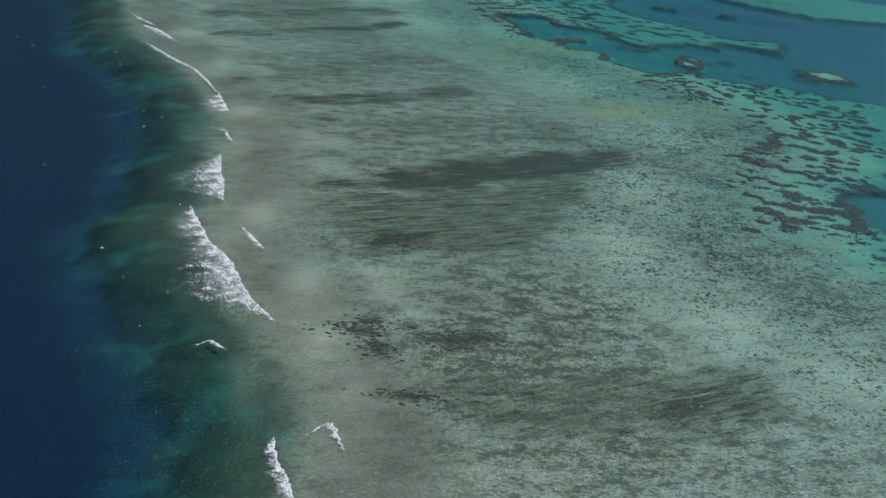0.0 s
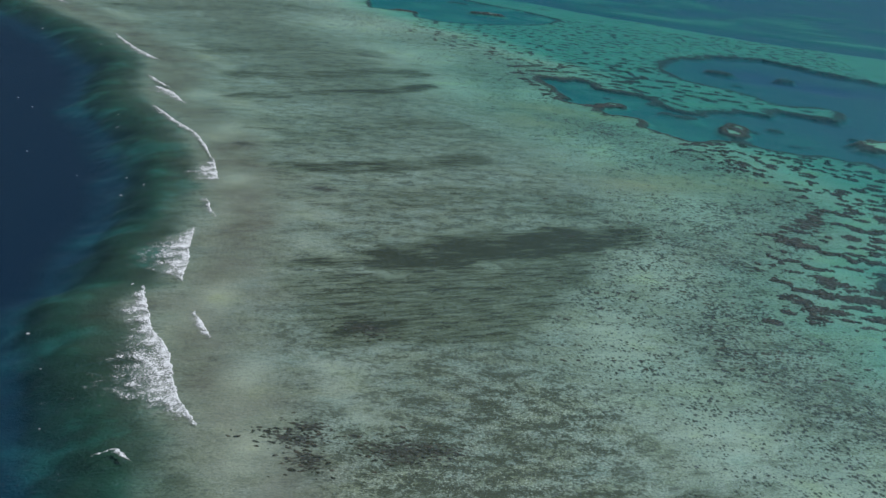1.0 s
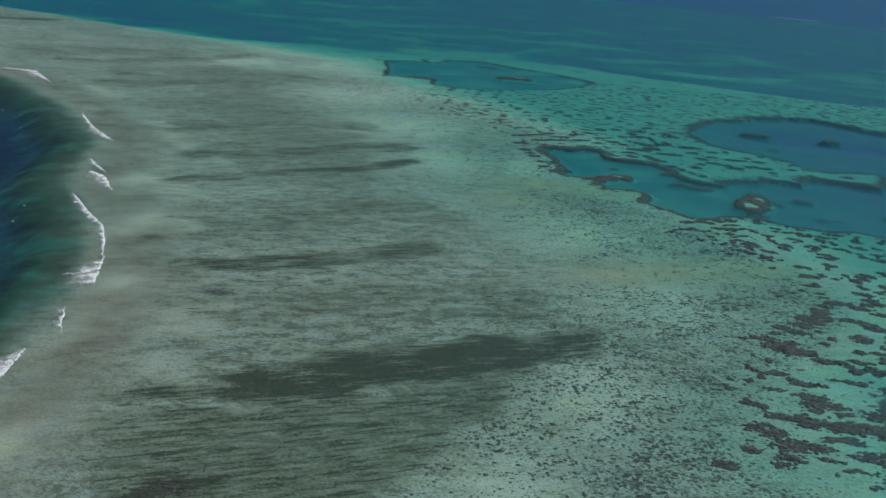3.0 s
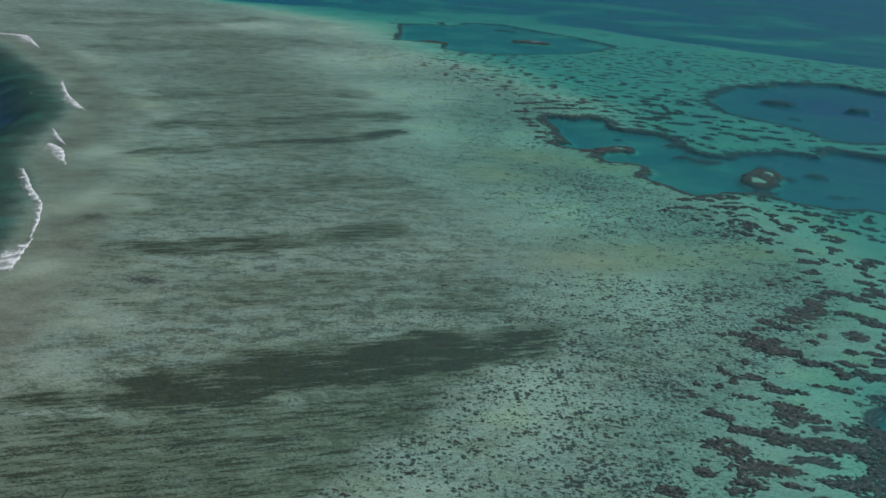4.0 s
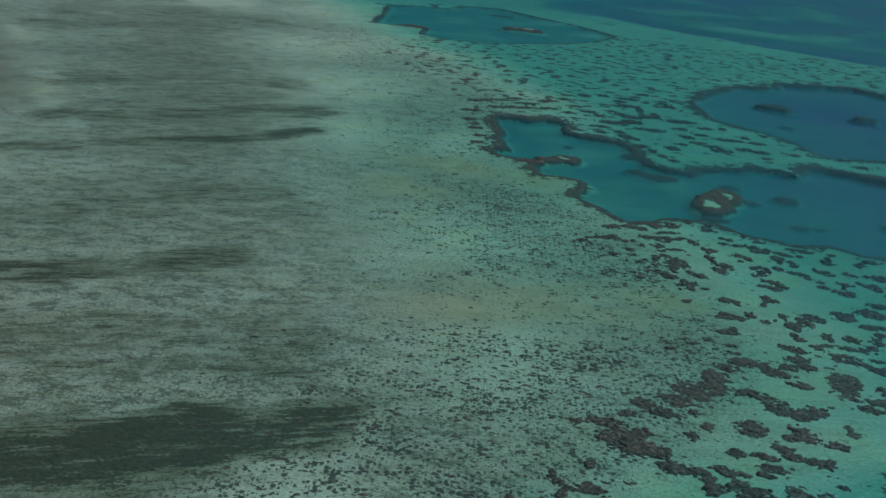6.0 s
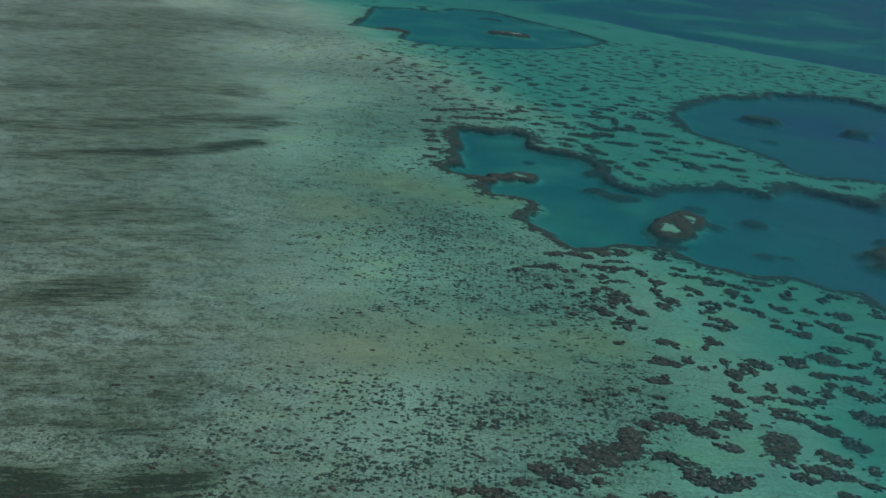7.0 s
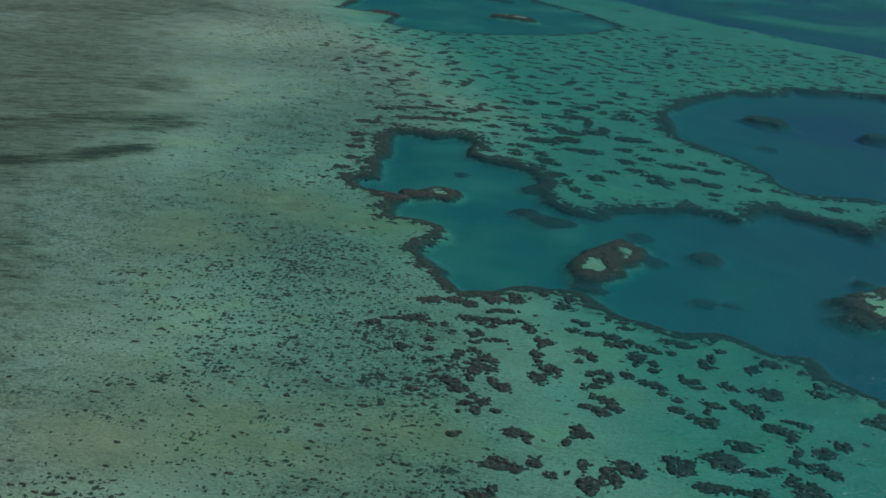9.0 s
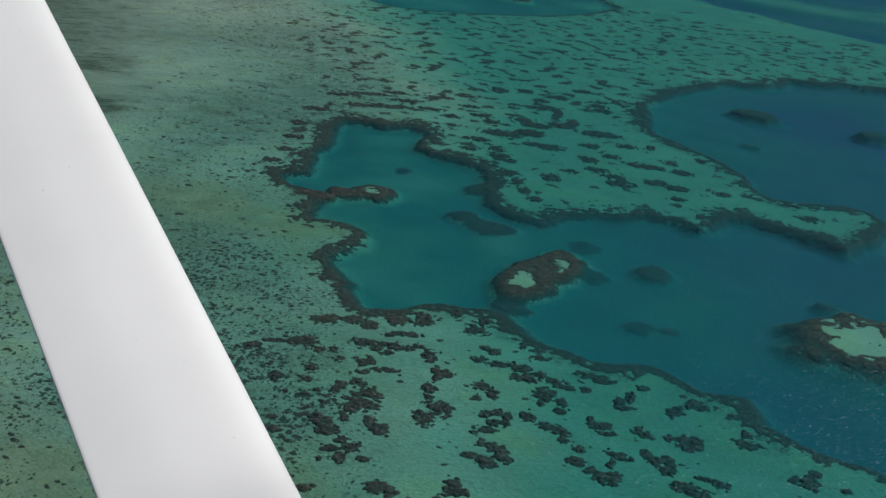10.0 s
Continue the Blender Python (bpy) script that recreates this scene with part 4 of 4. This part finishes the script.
def planted(x, y):
    """Where the larger patches above make up the growth."""
    south = smooth(x, 140, 165) * (1 - smooth(x - 0.25 * (y - 560), 245, 265)) * smooth(y, 540, 560) * (1 - smooth(y, 850, 870))
    north = smooth(x, 140, 160) * smooth(y, 940, 960) * (1 - smooth(y + 0.3 * x, 1150, 1190))
    return np.maximum(south, north)


def coral_field(name, label, box, cell, size, gain, seed, where):
    """Coral clumps over a stretch of the plan, as one ragged growth through the sand."""
    def shape(gx, gy):
        r = charted(gx, gy)
        k = where(gx, gy, r)
        out = -0.5 * planted(gx, gy) + 1.25 * fbm(gx, gy * 1.1, size, seed, 2) + 0.5 * fbm(gx, gy, size * 0.2, seed + 9, 2) - gain - 2.5 * (1 - k)
        return -r["depth"] + 0.5 * np.clip(out, -0.7, 0.6), out
    return tagged(new(name, mound_mesh(name, box, cell, shape)), label, "coral", kind="stuff")


def shoal(x, y, r):
    return smooth(r["green"] + 45 * smooth(y, 940, 1010), -10, 45) * (1 - smooth(r["lag"], -5, -1)) * (r["depth"] < 3.6) * clear_of_patches(x, y, 1.5)


def near_shoal(x, y, r):
    return shoal(x, y, r) * smooth(r["green"], 5, 40) * smooth(y, 390, 480) * (1 - smooth(x, 370, 440)) + 0.16 * (1 - smooth(y, 600, 680)) * smooth(y, 390, 480)


coral_field("coral_thicket", "dark coral clumps on a turquoise sandy shoal", (-60, 850, 400, 1480), 0.7, 9.0, 0.42, 207, shoal)
coral_field("coral_thicket", "dark coral clumps on a turquoise sandy shoal", (130, 385, 430, 840), 0.62, 9.0, 0.62, 208, near_shoal)
coral_field("coral_thicket", "dark coral clumps on distant reef banks", (-420, 1480, 760, 2300), 3.0, 30.0, 0.95, 209, shoal)


def rim_corals(label, pts, seed, cell, half):
    """The ragged coral wall along a lagoon's edge; half: its half width."""
    px, py = [p[0] for p in pts], [p[1] for p in pts]

    def shape(gx, gy):
        near = line_distance(gx, gy, pts)
        r = charted(gx, gy)
        wide = half * (1.0 + 0.75 * fbm(gx, gy, 16, seed, 2))
        out = 0.72 - np.abs(r["lag"] + 2.0) / np.maximum(wide, 0.7) + 0.6 * fbm(gx, gy, 7.0, seed + 5, 2) + 0.9 * fbm(gx, gy, 2.4, seed + 8, 2)
        out = np.where(near > half * 2.6, -1.0, out)
        out = out - 0.5 * np.maximum(r["lag"] - 1.5, 0)
        return -r["depth"] + 0.45 * np.clip(out, -1.2, 0.6), out
    box = (min(px) - 12, min(py) - 12, max(px) + 12, max(py) + 12)
    return tagged(new("reef_rim", mound_mesh("reef_rim", box, cell, shape)), label, "coral", kind="stuff")


rim_corals("dark brown coral wall along the lagoon edge", LAGOON_SOUTH, 221, 0.5, 5.0)
rim_corals("dark brown coral wall along the lagoon edge", LAGOON_NORTH, 222, 0.5, 7.6)
rim_corals("dark brown coral wall round the inner lagoon", LAGOON_INNER, 223, 0.6, 7.0)
rim_corals("dark brown coral edge of a distant pool", FAR_POOL + FAR_POOL[:1], 224, 1.6, 2.4)


# ---- bommies in the lagoon ----
def crown(name, x, y, rx, ry, top, core, seed, thick, cell):
    """Corals growing on a mound of the bed, open in the middle where sand lies."""
    def shape(gx, gy):
        r = charted(gx, gy)
        f = np.hypot((gx - x) / rx, (gy - y) / ry) + 0.26 * fbm(gx, gy, max(rx, ry) * 0.9, 161, 3)
        out = 0.9 - np.maximum(f - 0.55, 0) * 1.7 - 1.6 * (1 - smooth(f + 0.3 * fbm(gx, gy, 4.5, 171, 2), core * 0.75, core * 1.2 + 0.01)) * (core > 0) + 0.75 * fbm(gx, gy, 6, seed, 2) + 0.65 * fbm(gx, gy, 1.9, seed + 5, 2) - 0.7 * np.maximum(r["depth"] - top - 0.8, 0)
        return -r["depth"] + thick * np.clip(out, -1.0, 0.8), out
    reach_x, reach_y = rx * 1.5 + 1, ry * 1.5 + 1
    return mound_mesh(name, (x - reach_x, y - reach_y, x + reach_x, y + reach_y), cell, shape, (x, y))


def bommie(label, mounds, seed, cell=0.5):
    """A coral tower: ragged corals on one or more mounds that stand together."""
    x, y, rx, ry, top, core = mounds[0]
    ob = new("coral_bommie", crown("coral_bommie", x, y, rx, ry, top, core, seed, 0.5, cell))
    ob.location = (x * PLAN, y * PLAN, 0)
    tagged(ob, label, "coral", "coral bommies in the lagoon")
    for px, py, qx, qy, low, inner in mounds[1:]:
        side = part("side_mound", crown("side_mound", px, py, qx, qy, low, inner, seed + 20, 0.5, cell), ob)
        side.location = ((px - x) * PLAN, (py - y) * PLAN, 0)
    return ob


bommie("dark coral bommie with sandy hollows standing in the lagoon", MOUNDS[0:2], 31)
bommie("ring-shaped coral bommie round a pool of pale sand", MOUNDS[2:3], 32)
bommie("narrow coral spit reaching into the lagoon", MOUNDS[3:6], 33)
bommie("long sandy coral islet in a distant pool", MOUNDS[6:7], 34, 0.9)
bommie("coral spit at the edge of a distant pool", MOUNDS[7:8], 35, 0.9)
bommie("low coral bommie in the inner lagoon", MOUNDS[8:9], 36, 0.8)
for k, (x, y, rx, ry, top, core) in enumerate(SUNKEN):
    ob = new("sunken_coral", crown("sunken_coral", x, y, rx * 0.6, ry * 0.6, top, 0.0, 50 + k, 0.3, 0.6))
    ob.location = (x * PLAN, y * PLAN, 0)
    tagged(ob, "dark coral head deep under the blue lagoon water", "coral", "sunken corals in the lagoon")


# ---- surf on the reef crest ----
def breaking_wave(label, pts, widths, seed, height=0.12):
    """A breaker: a white lip along the line pts and a sheet of foam that trails seaward."""
    r = random.Random(seed)
    n, m = 14 * (len(pts) - 1) + 1, 9
    u = np.linspace(0, len(pts) - 1, n)
    px = np.interp(u, range(len(pts)), [p[0] for p in pts])
    py = np.interp(u, range(len(pts)), [p[1] for p in pts])
    for a in (px, py):
        for _ in range(6):
            a[1:-1] = (a[:-2] + 2 * a[1:-1] + a[2:]) / 4
    w = 1.3 * np.interp(u, range(len(pts)), widths)
    px = px + np.array([r.uniform(-0.5, 0.5) for _ in u])
    bx, by = -0.72, -0.69
    cx, cy = float(px[n // 2]), float(py[n // 2])

    def strip(name, lip, lift, lace0, lace1):
        verts, faces, lace = [], [], []
        for i in range(n):
            rag = 1 + r.uniform(-0.22, 0.22)
            for j in range(m):
                k = j / (m - 1)
                edge = min(w[i] * 0.4, 0.8)
                d = edge * k if lip else edge * 0.9 + (w[i] - edge) * k * (rag if j == m - 1 else 1)
                z = 0.05 + (height * lift * math.sin(math.pi * min(1, k + 0.15)) * min(1, w[i] / 3) if lip else 0.03 * (1 - k)) + r.uniform(0, 0.02)
                verts.append((px[i] + bx * d - cx, py[i] + by * d - cy, z))
                end = max(0.0, 1 - min(i, n - 1 - i) / 5)
                lace.append(min(1.3, lace0 + (lace1 - lace0) * j / (m - 1) + 0.35 * end))
        for i in range(n - 1):
            for j in range(m - 1):
                p = i * m + j
                faces.append((p, p + 1, p + m + 1, p + m))
        me = bpy.data.meshes.new(name)
        me.from_pydata([tuple(c * PLAN for c in v) for v in verts], [], faces)
        me.attributes.new("lace", "FLOAT", "POINT").data.foreach_set("value", np.array(lace, np.float32))
        me.materials.append(FOAM)
        return me
    ob = new("breaking_wave", strip("breaking_wave", True, 1.0, -0.1, 0.2))
    ob.location = (cx * PLAN, cy * PLAN, 0)
    tagged(ob, label, "wave", "breakers along the reef crest")
    part("foam_trail", strip("foam_trail", False, 0.0, 0.16, 0.84), ob, "thin lacy foam")
    return ob


breaking_wave("small white breaker running along the crest", [(-22, 268), (-20, 256), (-15, 244), (-10, 228)], [0.6, 5, 6, 5], 61)
breaking_wave("thin curl of foam on the brown crest", [(-4, 263), (-8, 277), (-14, 268)], [1, 3.5, 1.2], 62)
breaking_wave("long white breaker with a broad sheet of foam", [(-77, 437), (-70, 418), (-63, 400), (-53, 385), (-46, 365), (-40, 351), (-31, 337)], [3, 13, 8, 22, 26, 12, 1.0], 63)
breaking_wave("white breaker with a triangular sheet of foam", [(-79, 511), (-75, 490), (-70, 470), (-66, 446)], [1, 26, 22, 3], 64)
breaking_wave("low breaker with thin grey foam", [(-101, 628), (-94, 606), (-88, 586)], [1, 18, 14], 65)
breaking_wave("thin curved line of breaking foam", [(-163, 733), (-140, 699), (-120, 672), (-100, 624)], [6, 5, 4, 1], 66)
breaking_wave("white breaker at the bend of the crest", [(-180, 790), (-166, 780), (-148, 747)], [8, 14, 3], 67)
breaking_wave("long thin breaker on the crest far along", [(-267, 975), (-240, 930), (-222, 905), (-203, 881)], [3, 4, 9, 5], 68)
breaking_wave("small patch of foam behind the breakers", [(-54, 419), (-43, 398)], [3, 7], 69)
breaking_wave("small white cap on green water", [(-52, 313), (-47, 319), (-42, 313)], [0.8, 2.2, 0.8], 70)
breaking_wave("small white cap near the crest", [(-86, 556), (-75, 529)], [5, 2], 71)
breaking_wave("distant foam at the bend of the crest", [(-430, 1165), (-395, 1165), (-352, 1104)], [12, 20, 8], 72)
breaking_wave("thin line of surf on the far side of the reef", [(470, 3160), (530, 3140), (590, 3110)], [6, 14, 5], 74)
breaking_wave("thin line of surf on the far side of the reef", [(690, 3050), (740, 3010), (800, 2980)], [6, 12, 4], 75)
breaking_wave("short breaker on the crest", [(-196, 826), (-170, 790)], [5, 4], 73)


def whitecaps():
    r = random.Random(81)
    lumps = []
    while len(lumps) < 26:
        x, y = r.uniform(-330, -40), r.uniform(260, 1000)
        if 8 < float(reef(np.array([x]), np.array([y]))["crest"][0]) < 150:
            q = r.uniform(0.15, 0.4)
            lumps.append(lump(r, x, y, -0.02, q * 1.8, q, 0.14, r.uniform(0.3, 1.3), 7))
    return tagged(new("whitecaps", mesh_of("whitecaps", lumps, FOAM)), "tiny white flecks of foam on deep blue water", "foam", kind="stuff")


whitecaps()


# ---- the aircraft's strut, as it stands beside the last view ----
def wing_strut():
    m = look(*PATH[-1][1:])
    low, high = m @ Vector((-0.171, -0.253, -0.969)), m @ Vector((-1.427, 1.435, -2.699))
    axis = (high - low).normalized()
    view = ((low + high) / 2 - m.translation).normalized()
    side = axis.cross(view).normalized()
    deep = side.cross(axis).normalized()
    # the broad face is turned a little towards the nose
    lean = radians(-24)
    side, deep = side * math.cos(lean) + deep * math.sin(lean), deep * math.cos(lean) - side * math.sin(lean)
    n, rows = 40, 24
    verts, faces = [], []
    for k in range(rows + 1):
        c = low + (high - low) * (k / rows)
        for i in range(n):
            a = 2 * math.pi * i / n
            # a rounded nose and a longer tail
            p, q = math.cos(a), math.sin(a)
            verts.append(c + side * 0.081 * math.copysign(abs(p) ** 0.8, p) + deep * 0.034 * math.copysign(abs(q) ** 0.8, q) * (0.56 - 0.44 * p) - low)
    for k in range(rows):
        for i in range(n):
            j = (i + 1) % n
            faces.append((k * n + i, k * n + j, k * n + n + j, k * n + n + i))
    faces.append(tuple(range(n)))
    faces.append(tuple(rows * n + i for i in reversed(range(n))))
    me = bpy.data.meshes.new("wing_strut")
    me.from_pydata(verts, [], faces)
    me.polygons.foreach_set("use_smooth", np.ones(len(faces), bool))
    me.materials.append(PAINT)
    ob = new("wing_strut", me)
    ob.location = low
    return tagged(ob, "smooth white painted streamlined aircraft wing strut", "strut")


wing_strut()
